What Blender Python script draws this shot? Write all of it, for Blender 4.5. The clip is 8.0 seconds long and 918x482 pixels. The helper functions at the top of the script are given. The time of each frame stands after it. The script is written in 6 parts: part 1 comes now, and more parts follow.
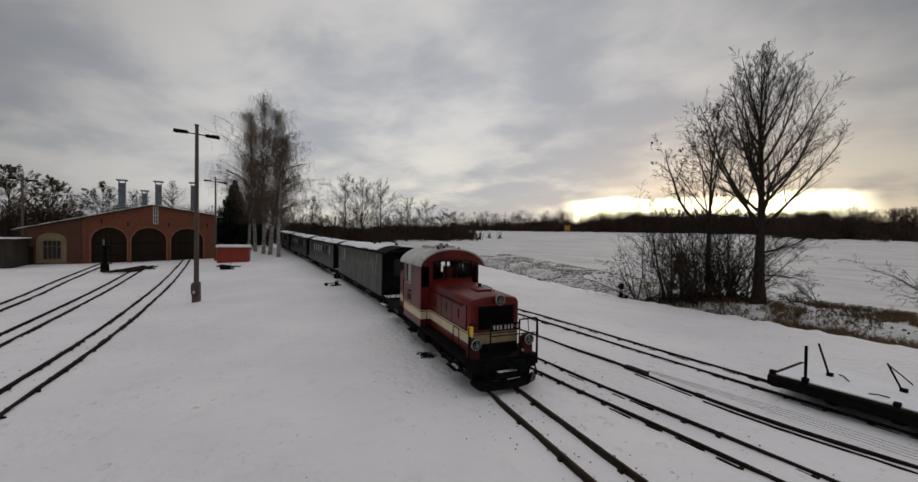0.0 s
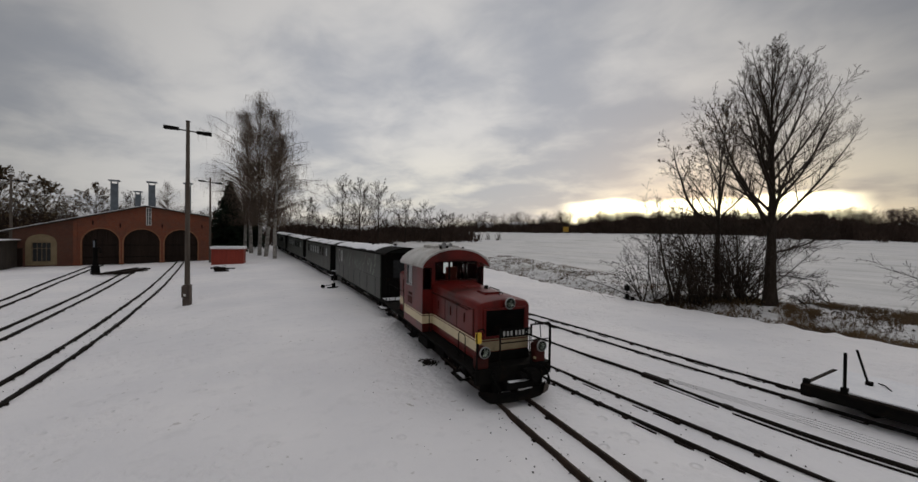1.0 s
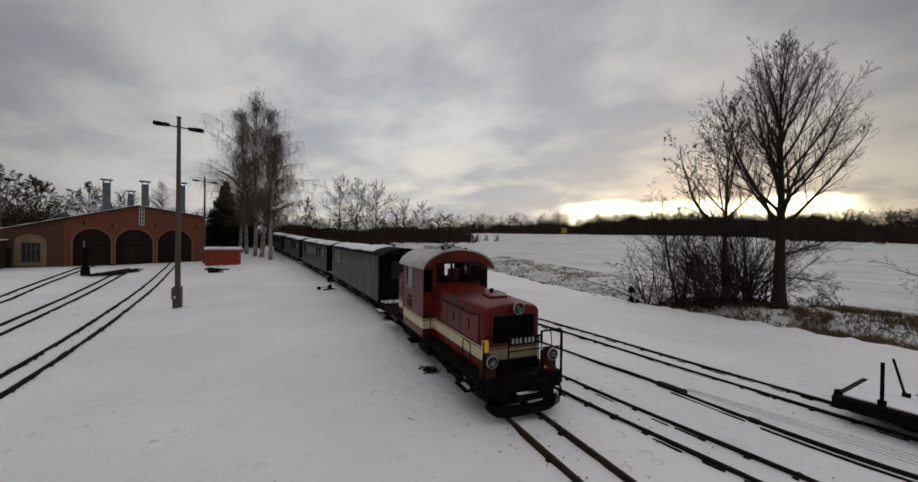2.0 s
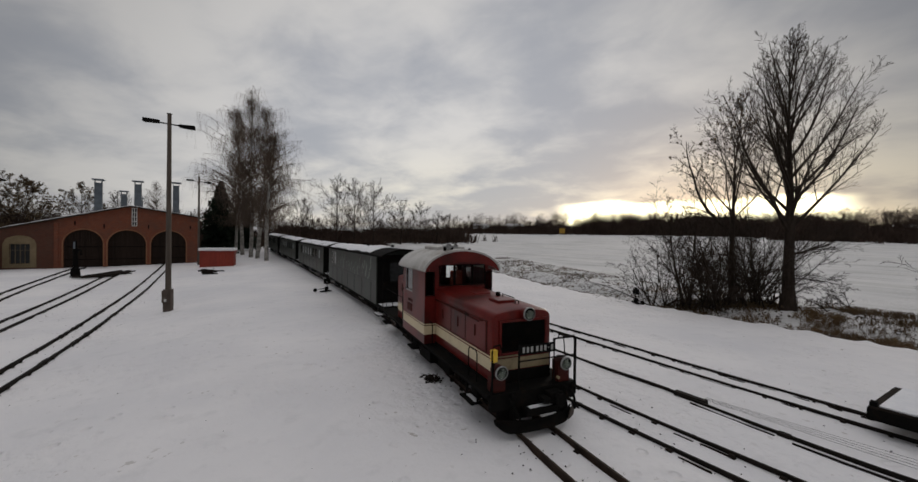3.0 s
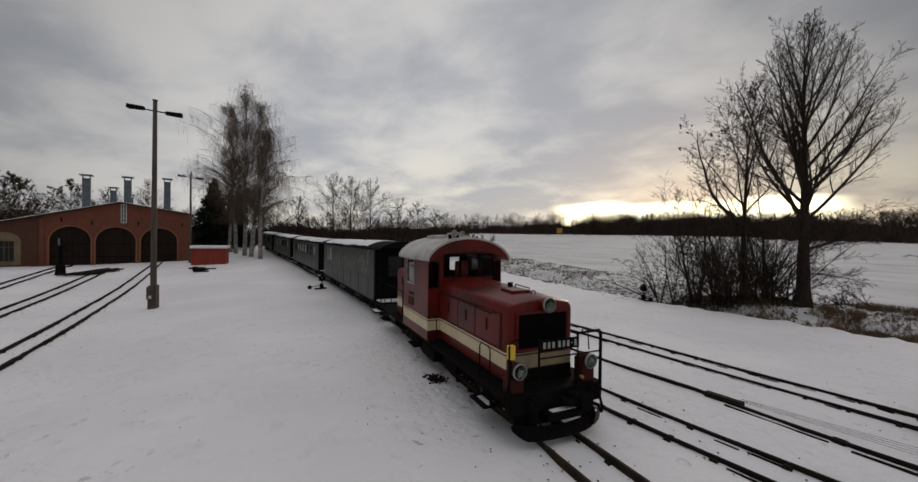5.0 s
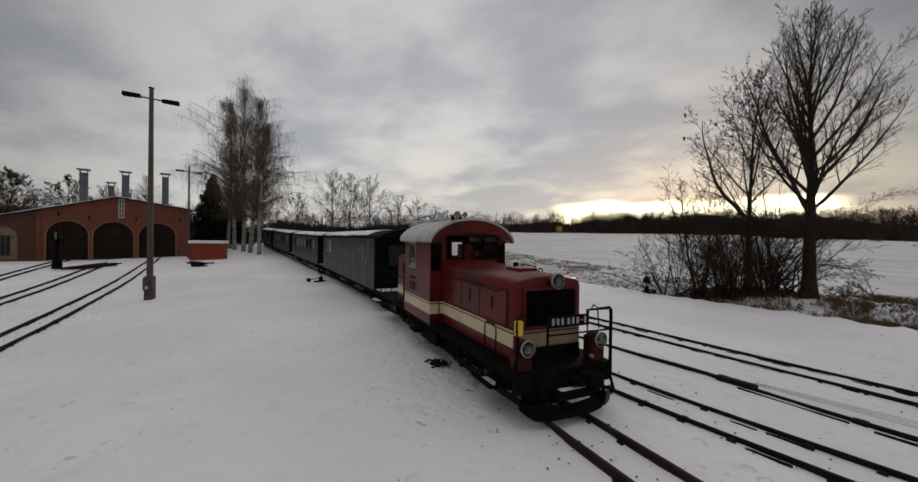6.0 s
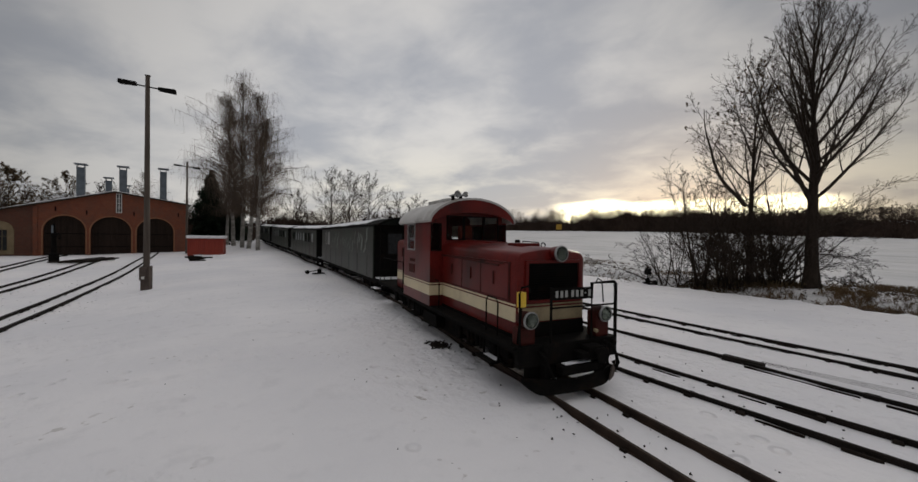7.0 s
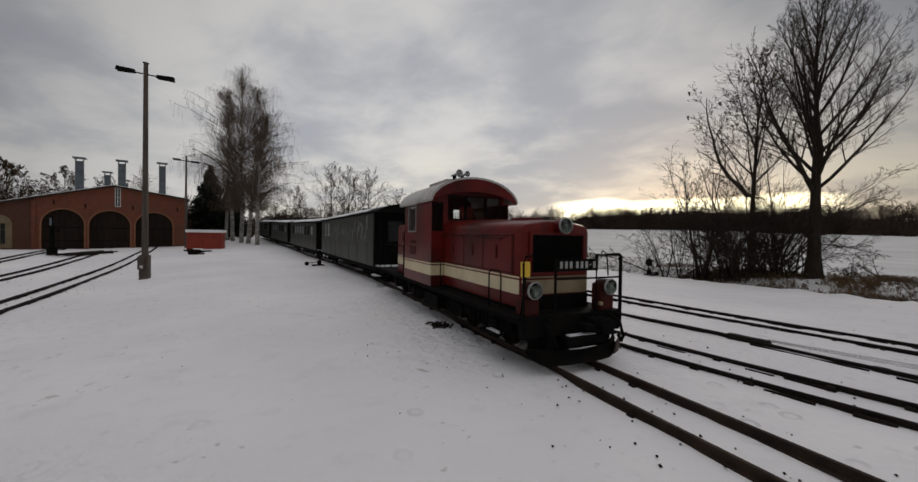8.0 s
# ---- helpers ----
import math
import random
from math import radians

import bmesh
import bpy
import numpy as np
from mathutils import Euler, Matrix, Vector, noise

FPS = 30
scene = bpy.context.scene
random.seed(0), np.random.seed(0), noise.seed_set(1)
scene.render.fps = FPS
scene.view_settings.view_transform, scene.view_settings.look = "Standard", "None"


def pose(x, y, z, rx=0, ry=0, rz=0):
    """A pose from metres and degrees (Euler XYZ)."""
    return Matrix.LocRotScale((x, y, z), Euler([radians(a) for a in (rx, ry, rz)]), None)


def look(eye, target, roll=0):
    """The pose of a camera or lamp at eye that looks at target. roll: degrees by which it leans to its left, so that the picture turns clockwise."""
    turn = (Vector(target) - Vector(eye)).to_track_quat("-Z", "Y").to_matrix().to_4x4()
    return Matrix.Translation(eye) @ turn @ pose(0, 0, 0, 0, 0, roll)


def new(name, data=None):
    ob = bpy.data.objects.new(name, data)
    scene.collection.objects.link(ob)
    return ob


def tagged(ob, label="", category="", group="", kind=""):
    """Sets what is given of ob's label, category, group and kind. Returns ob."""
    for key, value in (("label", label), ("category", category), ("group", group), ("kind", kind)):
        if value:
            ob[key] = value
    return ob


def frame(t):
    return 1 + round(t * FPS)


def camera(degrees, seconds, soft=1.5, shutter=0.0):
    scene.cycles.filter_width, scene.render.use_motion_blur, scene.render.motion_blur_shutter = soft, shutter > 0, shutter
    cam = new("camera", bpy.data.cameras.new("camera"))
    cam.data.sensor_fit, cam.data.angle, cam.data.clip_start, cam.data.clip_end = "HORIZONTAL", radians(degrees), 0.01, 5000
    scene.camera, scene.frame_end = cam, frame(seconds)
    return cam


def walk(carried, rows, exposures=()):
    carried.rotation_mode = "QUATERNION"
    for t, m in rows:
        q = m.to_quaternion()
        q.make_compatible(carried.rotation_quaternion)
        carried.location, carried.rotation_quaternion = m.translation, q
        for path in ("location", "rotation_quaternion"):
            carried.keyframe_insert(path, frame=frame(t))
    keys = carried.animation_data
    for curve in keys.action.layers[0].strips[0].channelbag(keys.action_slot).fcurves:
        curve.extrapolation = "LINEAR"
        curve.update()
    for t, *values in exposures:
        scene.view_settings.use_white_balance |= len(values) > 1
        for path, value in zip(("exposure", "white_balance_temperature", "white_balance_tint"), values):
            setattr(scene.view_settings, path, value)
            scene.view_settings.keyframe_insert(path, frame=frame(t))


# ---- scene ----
cam = camera(101.2, 8.0)
PATH = [
    (0, (0.252, -0.156, 4.095), (1.229, 1.589, 4.064), 0.8),
    (0.5, (0.363, 0.231, 4.034), (1.344, 1.974, 4.008), 0.8),
    (1, (0.464, 0.646, 4.0), (1.451, 2.386, 3.978), 0.7),
    (1.5, (0.565, 0.996, 3.971), (1.557, 2.732, 3.953), 0.8),
    (3, (0.838, 1.979, 3.952), (1.847, 3.706, 3.939), 0.7),
    (3.5, (0.924, 2.288, 3.891), (1.938, 4.012, 3.881), 0.8),
    (4, (1.012, 2.556, 3.874), (2.031, 4.277, 3.864), 0.7),
    (4.5, (1.064, 2.76, 3.77), (2.087, 4.479, 3.761), 0.7),
    (6, (1.172, 3.239, 3.107), (2.199, 4.955, 3.093), 0.8),
    (6.5, (1.222, 3.329, 2.887), (2.251, 5.044, 2.871), 0.8),
    (7, (1.245, 3.401, 2.622), (2.275, 5.115, 2.603), 0.8),
    (7.5, (1.262, 3.455, 2.373), (2.293, 5.168, 2.35), 0.9),
    (8, (1.265, 3.52, 2.147), (2.297, 5.233, 2.121), 0.9),
]
walk(cam, [(t, look(eye, target, roll)) for t, eye, target, roll in PATH], exposures=((0, 0.07), (8, 0.05)))

# ---- light: winter dusk under a cloud deck, the sun low behind the gap at the horizon ----
SUN_AZ = (0.875, 0.484)  # horizontal direction towards the sun
sun_data = bpy.data.lights.new("sun", "SUN")
sun_data.energy, sun_data.angle, sun_data.color = 0.5, radians(20), (1.0, 0.9, 0.75)
sun = new("sun", sun_data)
sun.matrix_basis = look((65, 37, 14), (0, 0, 0))


class Nodes:
    """Short hand for building node trees."""

    def __init__(self, tree):
        self.t = tree
        tree.nodes.clear()

    def add(self, kind, **sets):
        n = self.t.nodes.new(kind)
        for key, value in sets.items():
            setattr(n, key, value)
        return n

    def put(self, socket, value):
        if isinstance(value, bpy.types.NodeSocket):
            self.t.links.new(value, socket)
        elif value is not None:
            socket.default_value = value

    def math(self, op, a, b=None, clamp=False):
        n = self.add("ShaderNodeMath", operation=op, use_clamp=clamp)
        self.put(n.inputs[0], a)
        if b is not None:
            self.put(n.inputs[1], b)
        return n.outputs[0]

    def noise(self, vec, scale, detail=4.0, rough=0.55, distort=0.0):
        n = self.add("ShaderNodeTexNoise")
        self.put(n.inputs["Vector"], vec)
        n.inputs["Scale"].default_value, n.inputs["Detail"].default_value = scale, detail
        n.inputs["Roughness"].default_value, n.inputs["Distortion"].default_value = rough, distort
        return n.outputs["Fac"]

    def ramp(self, fac, lo, hi):
        n = self.add("ShaderNodeMapRange", clamp=True)
        n.interpolation_type = "SMOOTHSTEP"
        self.put(n.inputs[0], fac)
        n.inputs[1].default_value, n.inputs[2].default_value = lo, hi
        return n.outputs[0]

    def mix(self, fac, a, b, blend="MIX"):
        n = self.add("ShaderNodeMix", data_type="RGBA", blend_type=blend)
        self.put(n.inputs[0], fac)
        self.put(n.inputs[6], a if isinstance(a, bpy.types.NodeSocket) else (*a, 1))
        self.put(n.inputs[7], b if isinstance(b, bpy.types.NodeSocket) else (*b, 1))
        return n.outputs[2]


world = bpy.data.worlds.new("winter_sky")
scene.world = world
world.use_nodes = True
W = Nodes(world.node_tree)
way = W.add("ShaderNodeTexCoord").outputs["Generated"]
sep = W.add("ShaderNodeSeparateXYZ")
W.put(sep.inputs[0], way)
sx, sy, sz = sep.outputs
sky = W.add("ShaderNodeTexSky", sky_type="NISHITA", sun_disc=False)
sky.sun_elevation, sky.sun_rotation = radians(4), math.atan2(SUN_AZ[0], SUN_AZ[1])
clear = W.mix(1.0, sky.outputs[0], (0.10, 0.10, 0.10), "MULTIPLY")
# cloud deck: a flat layer seen in perspective
up = W.math("ADD", W.math("MAXIMUM", sz, 0.0), 0.24)
u_c = W.math("DIVIDE", W.math("ADD", W.math("MULTIPLY", sx, 0.80), W.math("MULTIPLY", sy, 0.60)), up)
v_c = W.math("DIVIDE", W.math("SUBTRACT", W.math("MULTIPLY", sx, 0.60), W.math("MULTIPLY", sy, 0.80)), up)
comb = W.add("ShaderNodeCombineXYZ")
W.put(comb.inputs[0], u_c)
W.put(comb.inputs[1], W.math("MULTIPLY", v_c, 0.80))
comb.inputs[2].default_value = 8.3
bands = W.noise(comb.outputs[0], 1.25, 2.0, 0.5, 0.2)
puffs = W.noise(comb.outputs[0], 4.2, 4.0, 0.55, 0.25)
thick = W.ramp(W.math("ADD", W.math("MULTIPLY", bands, 0.66), W.math("MULTIPLY", puffs, 0.34)), 0.36, 0.61)
cloud = W.mix(thick, (0.60, 0.585, 0.575), (0.36, 0.37, 0.405))
# towards the sun: warm, brighter cloud, and an open strip low over the horizon
toward = W.math("ADD", W.math("MULTIPLY", sx, SUN_AZ[0]), W.math("MULTIPLY", sy, SUN_AZ[1]))
near_sun = W.ramp(toward, 0.30, 1.0)
lit = W.math("MULTIPLY", near_sun, W.math("SUBTRACT", 1.0, W.ramp(sz, 0.02, 0.30)))
cloud = W.mix(W.math("MULTIPLY", lit, W.math("SUBTRACT", 0.85, W.math("MULTIPLY", thick, 0.75))), cloud, (0.86, 0.79, 0.63))
# the deck is thinnest to the north-north-east and grows heavier to the east and to the west
thin = W.math("ADD", W.math("MULTIPLY", sx, 0.47), W.math("MULTIPLY", sy, 0.88))
deck = W.math("ADD", 0.54, W.math("MULTIPLY", W.ramp(thin, 0.45, 1.0), 0.60))
wob = W.math("MULTIPLY", W.math("SUBTRACT", W.noise(way, 9.0, 3.0), 0.5), 0.030)
low = W.math("ADD", sz, wob)
gap = W.math("MULTIPLY", W.math("SUBTRACT", 1.0, W.ramp(low, 0.086, 0.099)), W.ramp(toward, 0.953, 0.975))
# a cloud deck is brighter overhead than low down
zen = W.math("MULTIPLY", deck, W.math("ADD", 1.0, W.math("MULTIPLY", W.ramp(sz, 0.52, 0.95), 1.85)))
cz = W.add("ShaderNodeVectorMath", operation="SCALE")
W.put(cz.inputs[0], cloud)
W.put(cz.inputs["Scale"], zen)
col = W.mix(0.10, cz.outputs[0], clear)
col = W.mix(gap, col, (2.7, 2.4, 1.6))
below = W.ramp(sz, -0.05, 0.0)
col = W.mix(below, (0.30, 0.30, 0.32), col)
bg = W.add("ShaderNodeBackground")
W.put(bg.inputs[0], col)
bg.inputs[1].default_value = 1.0
W.put(W.add("ShaderNodeOutputWorld").inputs[0], bg.outputs[0])

# ---- materials ----
MATS = {}


def material(name, dark, light, rough=0.7, metal=0.0, scale=3.0, grain=40.0, bump=0.2, dist=0.02, dirt=None, dirt_amount=0.0, stretch=(1, 1, 1), per_piece=0.0, spec=0.4):
    """A worn surface: two scales of colour noise, patches of dirt, fine relief."""
    if name in MATS:
        return MATS[name]
    m = bpy.data.materials.new(name)
    m.use_nodes = True
    n = Nodes(m.node_tree)
    pos = n.add("ShaderNodeTexCoord").outputs["Object"]
    mp = n.add("ShaderNodeMapping")
    n.put(mp.inputs[0], pos)
    mp.inputs["Scale"].default_value = stretch
    vec = mp.outputs[0]
    big = n.noise(vec, scale, 4.0)
    fine = n.noise(vec, grain, 3.0)
    f = n.math("ADD", n.math("MULTIPLY", n.ramp(big, 0.3, 0.7), 0.6), n.math("MULTIPLY", n.ramp(fine, 0.3, 0.7), 0.4))
    if per_piece:
        info = n.add("ShaderNodeObjectInfo").outputs["Random"]
        f = n.math("ADD", n.math("MULTIPLY", f, 1 - per_piece), n.math("MULTIPLY", info, per_piece))
    c = n.mix(f, dark, light)
    if dirt:
        d = n.ramp(n.noise(vec, scale * 0.6, 6.0, 0.65), 0.62 - dirt_amount * 0.3, 0.72)
        c = n.mix(d, c, dirt)
    b = n.add("ShaderNodeBsdfPrincipled")
    n.put(b.inputs["Base Color"], c)
    n.put(b.inputs["Roughness"], n.math("ADD", rough - 0.08, n.math("MULTIPLY", fine, 0.16), True))
    b.inputs["Metallic"].default_value = metal
    b.inputs["Specular IOR Level"].default_value = spec
    if bump:
        bp = n.add("ShaderNodeBump")
        bp.inputs["Strength"].default_value, bp.inputs["Distance"].default_value = bump, dist
        n.put(bp.inputs["Height"], n.math("ADD", fine, big))
        n.put(b.inputs["Normal"], bp.outputs[0])
    n.put(n.add("ShaderNodeOutputMaterial").inputs[0], b.outputs[0])
    MATS[name] = m
    return m


def snow_material(name, yard):
    m = bpy.data.materials.new(name)
    m.use_nodes = True
    n = Nodes(m.node_tree)
    pos = n.add("ShaderNodeNewGeometry").outputs["Position"]
    big = n.noise(pos, 0.16, 4.0, 0.6)
    mid = n.noise(pos, 1.3, 5.0, 0.6)
    fine = n.noise(pos, 11.0, 4.0, 0.6)
    c = n.mix(n.ramp(big, 0.3, 0.7), (0.715, 0.70, 0.715), (0.815, 0.79, 0.79))
    c = n.mix(n.math("MULTIPLY", n.ramp(mid, 0.52, 0.72), 0.30), c, (0.56, 0.55, 0.56))
    # small bits of grit and dead leaves that show through
    spots = n.ramp(n.noise(pos, 5.0, 2.0, 0.5), 0.66, 0.72)
    spots = n.math("MULTIPLY", spots, n.ramp(n.noise(pos, 0.35, 3.0), 0.45, 0.7))
    c = n.mix(n.math("MULTIPLY", spots, 0.55 if yard else 0.35), c, (0.20, 0.16, 0.12))
    if not yard:
        # ploughed field: faint furrows of soil under thin snow
        sp = n.add("ShaderNodeSeparateXYZ")
        n.put(sp.inputs[0], pos)
        row = n.math("ADD", n.math("MULTIPLY", sp.outputs[0], 0.12), n.math("MULTIPLY", sp.outputs[1], 0.02))
        cb = n.add("ShaderNodeCombineXYZ")
        n.put(cb.inputs[0], row)
        n.put(cb.inputs[1], n.math("MULTIPLY", sp.outputs[1], 0.015))
        furrow = n.ramp(n.noise(cb.outputs[0], 3.0, 5.0, 0.7), 0.45, 0.75)
        c = n.mix(n.math("ADD", 0.30, n.math("MULTIPLY", furrow, 0.50)), c, (0.30, 0.31, 0.28))
    b = n.add("ShaderNodeBsdfPrincipled")
    n.put(b.inputs["Base Color"], c)
    b.inputs["Roughness"].default_value = 0.85
    b.inputs["Specular IOR Level"].default_value = 0.2
    bp = n.add("ShaderNodeBump")
    bp.inputs["Strength"].default_value, bp.inputs["Distance"].default_value = 0.6, 0.10
    # footprints and crusts: trodden in some stretches, smooth in others
    trod = n.math("MULTIPLY", n.ramp(n.noise(pos, 3.2, 3.0, 0.5), 0.42, 0.62), n.ramp(n.noise(pos, 0.22, 2.0), 0.40, 0.62))
    if yard:
        cell = n.add("ShaderNodeTexVoronoi", feature="F1")
        n.put(cell.inputs["Vector"], pos)
        cell.inputs["Scale"].default_value, cell.inputs["Randomness"].default_value = 1.9, 1.0
        steps = n.math("SUBTRACT", 1.0, n.ramp(cell.outputs["Distance"], 0.10, 0.24))
        trod = n.math("ADD", n.math("MULTIPLY", trod, 0.6), n.math("MULTIPLY", steps, n.ramp(n.noise(pos, 0.30, 2.0), 0.46, 0.60)))
    n.put(bp.inputs["Height"], n.math("ADD", n.math("ADD", n.math("MULTIPLY", mid, 0.8), n.math("MULTIPLY", fine, 0.28)), n.math("MULTIPLY", trod, -0.95)))
    n.put(b.inputs["Normal"], bp.outputs[0])
    n.put(n.add("ShaderNodeOutputMaterial").inputs[0], b.outputs[0])
    return m


def brick_material(name, a, b_, mortar):
    m = bpy.data.materials.new(name)
    m.use_nodes = True
    n = Nodes(m.node_tree)
    pos = n.add("ShaderNodeTexCoord").outputs["Object"]
    sp = n.add("ShaderNodeSeparateXYZ")
    n.put(sp.inputs[0], pos)
    cb = n.add("ShaderNodeCombineXYZ")
    n.put(cb.inputs[0], n.math("ADD", sp.outputs[0], sp.outputs[1]))
    n.put(cb.inputs[1], sp.outputs[2])
    br = n.add("ShaderNodeTexBrick")
    n.put(br.inputs["Vector"], cb.outputs[0])
    br.inputs["Color1"].default_value, br.inputs["Color2"].default_value, br.inputs["Mortar"].default_value = (*a, 1), (*b_, 1), (*mortar, 1)
    br.inputs["Scale"].default_value, br.inputs["Mortar Size"].default_value = 1.0, 0.006
    br.inputs["Brick Width"].default_value, br.inputs["Row Height"].default_value = 0.25, 0.077
    soot = n.ramp(n.noise(pos, 0.7, 5.0, 0.65), 0.40, 0.75)
    c = n.mix(n.math("MULTIPLY", soot, 0.55), br.outputs["Color"], (0.09, 0.05, 0.035))
    b = n.add("ShaderNodeBsdfPrincipled")
    n.put(b.inputs["Base Color"], c)
    b.inputs["Roughness"].default_value = 0.9
    bp = n.add("ShaderNodeBump")
    bp.inputs["Strength"].default_value, bp.inputs["Distance"].default_value = 0.4, 0.01
    n.put(bp.inputs["Height"], br.outputs["Fac"])
    bp.invert = True
    n.put(b.inputs["Normal"], bp.outputs[0])
    n.put(n.add("ShaderNodeOutputMaterial").inputs[0], b.outputs[0])
    return m


def glass_material(name, tint, rough=0.05):
    m = bpy.data.materials.new(name)
    m.use_nodes = True
    b = m.node_tree.nodes["Principled BSDF"]
    b.inputs["Base Color"].default_value = (*tint, 1)
    b.inputs["Transmission Weight"].default_value = 1.0
    b.inputs["Roughness"].default_value = rough
    b.inputs["IOR"].default_value = 1.1
    return m


SNOW = snow_material("yard_snow", True)
FIELD = snow_material("field_snow", False)
SNOWCAP = material("snow_cap", (0.70, 0.70, 0.73), (0.82, 0.81, 0.82), 0.85, scale=1.5, grain=14, bump=0.4, dist=0.04, spec=0.2)
RED = material("loco_red", (0.082, 0.0065, 0.0056), (0.150, 0.0135, 0.0100), 0.33, scale=1.3, grain=26, bump=0.10, dist=0.005, dirt=(0.042, 0.0080, 0.0062), dirt_amount=0.6, stretch=(1, 1, 0.55), spec=0.2)
CREAM = material("cream_paint", (0.55, 0.46, 0.30), (0.68, 0.58, 0.38), 0.5, scale=2.2, grain=40, bump=0.06, dist=0.003, dirt=(0.36, 0.28, 0.18), dirt_amount=0.25)
# sooty steel; on coach ends and valance the black also stands in for shade
BLACK = material("sooty_and_shade_black_steel", (0.003, 0.003, 0.003), (0.009, 0.008, 0.007), 0.85, scale=4, grain=50, bump=0.2, dist=0.006, dirt=(0.016, 0.010, 0.007), dirt_amount=0.3, spec=0.06)
DARKRED = material("dark_red_frame", (0.045, 0.010, 0.008), (0.075, 0.016, 0.012), 0.65, scale=3, grain=40, bump=0.15, dist=0.005, dirt=(0.02, 0.012, 0.010), dirt_amount=0.6, spec=0.12)
ROOFGREY = material("pale_grey_roof_paint", (0.36, 0.35, 0.33), (0.52, 0.50, 0.48), 0.6, scale=1.3, grain=20, bump=0.1, dist=0.006, dirt=(0.22, 0.19, 0.16), dirt_amount=0.35)
GREEN = material("coach_green", (0.011, 0.016, 0.011), (0.036, 0.045, 0.033), 0.42, scale=1.5, grain=20, bump=0.12, dist=0.005, dirt=(0.020, 0.018, 0.013), dirt_amount=0.7, stretch=(1, 1, 0.16), spec=0.3)
GREENDARK = material("coach_end_green", (0.008, 0.011, 0.009), (0.018, 0.022, 0.018), 0.6, scale=2, grain=30, bump=0.1, dist=0.004, spec=0.12)
PALEPAINT = material("pale_sprayed_paint", (0.12, 0.14, 0.12), (0.26, 0.285, 0.26), 0.6, scale=3, grain=20, bump=0)
RAIL = material("rusty_rail", (0.012, 0.007, 0.005), (0.045, 0.027, 0.018), 0.7, scale=3, grain=60, bump=0.2, dist=0.004, spec=0.2)
RAILDARK = material("dark_rail", (0.006, 0.005, 0.0045), (0.020, 0.014, 0.011), 0.75, scale=3, grain=60, bump=0.2, dist=0.004, spec=0.15)
SLEEPER = material("tarred_sleeper", (0.008, 0.006, 0.005), (0.030, 0.023, 0.018), 0.9, scale=5, grain=60, bump=0.4, dist=0.01, spec=0.1)
BRICK = brick_material("orange_red_brick", (0.205, 0.054, 0.022), (0.140, 0.036, 0.017), (0.15, 0.085, 0.055))
BRICKDARK = brick_material("sooty_brick", (0.115, 0.038, 0.020), (0.080, 0.028, 0.016), (0.08, 0.05, 0.036))
PLASTER = material("ochre_plaster", (0.17, 0.125, 0.070), (0.25, 0.19, 0.11), 0.9, scale=1.5, grain=20, bump=0.2, dist=0.01)
DOORWOOD = material("dark_brown_boards", (0.012, 0.008, 0.006), (0.030, 0.019, 0.014), 0.8, scale=2, grain=30, bump=0.3, dist=0.01, stretch=(3, 3, 0.3), per_piece=0.3, spec=0.12)
TIN = material("galvanised_tin", (0.07, 0.085, 0.10), (0.13, 0.15, 0.17), 0.6, metal=0.0, scale=2, grain=25, bump=0.1, dist=0.005)
TINDARK = material("dark_weathered_wood", (0.03, 0.026, 0.022), (0.07, 0.058, 0.046), 0.85, scale=2, grain=30, bump=0.3, dist=0.01, stretch=(2, 2, 0.3), spec=0.12)
POLE = material("weathered_wood_pole", (0.050, 0.038, 0.030), (0.11, 0.088, 0.070), 0.85, scale=2, grain=30, bump=0.3, dist=0.01, stretch=(4, 4, 0.3))
CONCRETE = material("old_concrete", (0.055, 0.040, 0.034), (0.11, 0.084, 0.070), 0.9, scale=3, grain=30, bump=0.3, dist=0.01)
REDWOOD = material("red_painted_boards", (0.20, 0.026, 0.014), (0.29, 0.040, 0.022), 0.7, scale=1.5, grain=20, bump=0.2, dist=0.01, stretch=(3, 3, 0.4), per_piece=0.25)
ARCHBRICK = material("pale_arch_brick", (0.20, 0.085, 0.042), (0.29, 0.135, 0.070), 0.9, scale=2, grain=25, bump=0.2, dist=0.01)
DARKCREAM = material("dark_cream_paint", (0.20, 0.155, 0.085), (0.34, 0.27, 0.16), 0.6, scale=2.5, grain=30, bump=0.06, dist=0.003, dirt=(0.12, 0.085, 0.05), dirt_amount=0.4)
YELLOW = material("yellow_enamel", (0.62, 0.40, 0.03), (0.78, 0.52, 0.05), 0.45, scale=5, grain=40, bump=0.05, dist=0.002)
DULLYELLOW = material("faded_yellow_board", (0.30, 0.17, 0.02), (0.42, 0.25, 0.03), 0.6, scale=2, grain=12, bump=0.1, dist=0.005)
WHITE = material("white_enamel", (0.50, 0.49, 0.47), (0.62, 0.61, 0.58), 0.5, scale=6, grain=50, bump=0.05, dist=0.002)
CHROME = material("dull_chrome", (0.22, 0.22, 0.22), (0.38, 0.38, 0.37), 0.4, metal=0.6, scale=6, grain=60, bump=0.05, dist=0.002)
MIRROR = material("silvered_reflector", (0.02, 0.02, 0.018), (0.34, 0.35, 0.31), 0.14, metal=1.0, scale=16, grain=60, bump=0.8, dist=0.012)
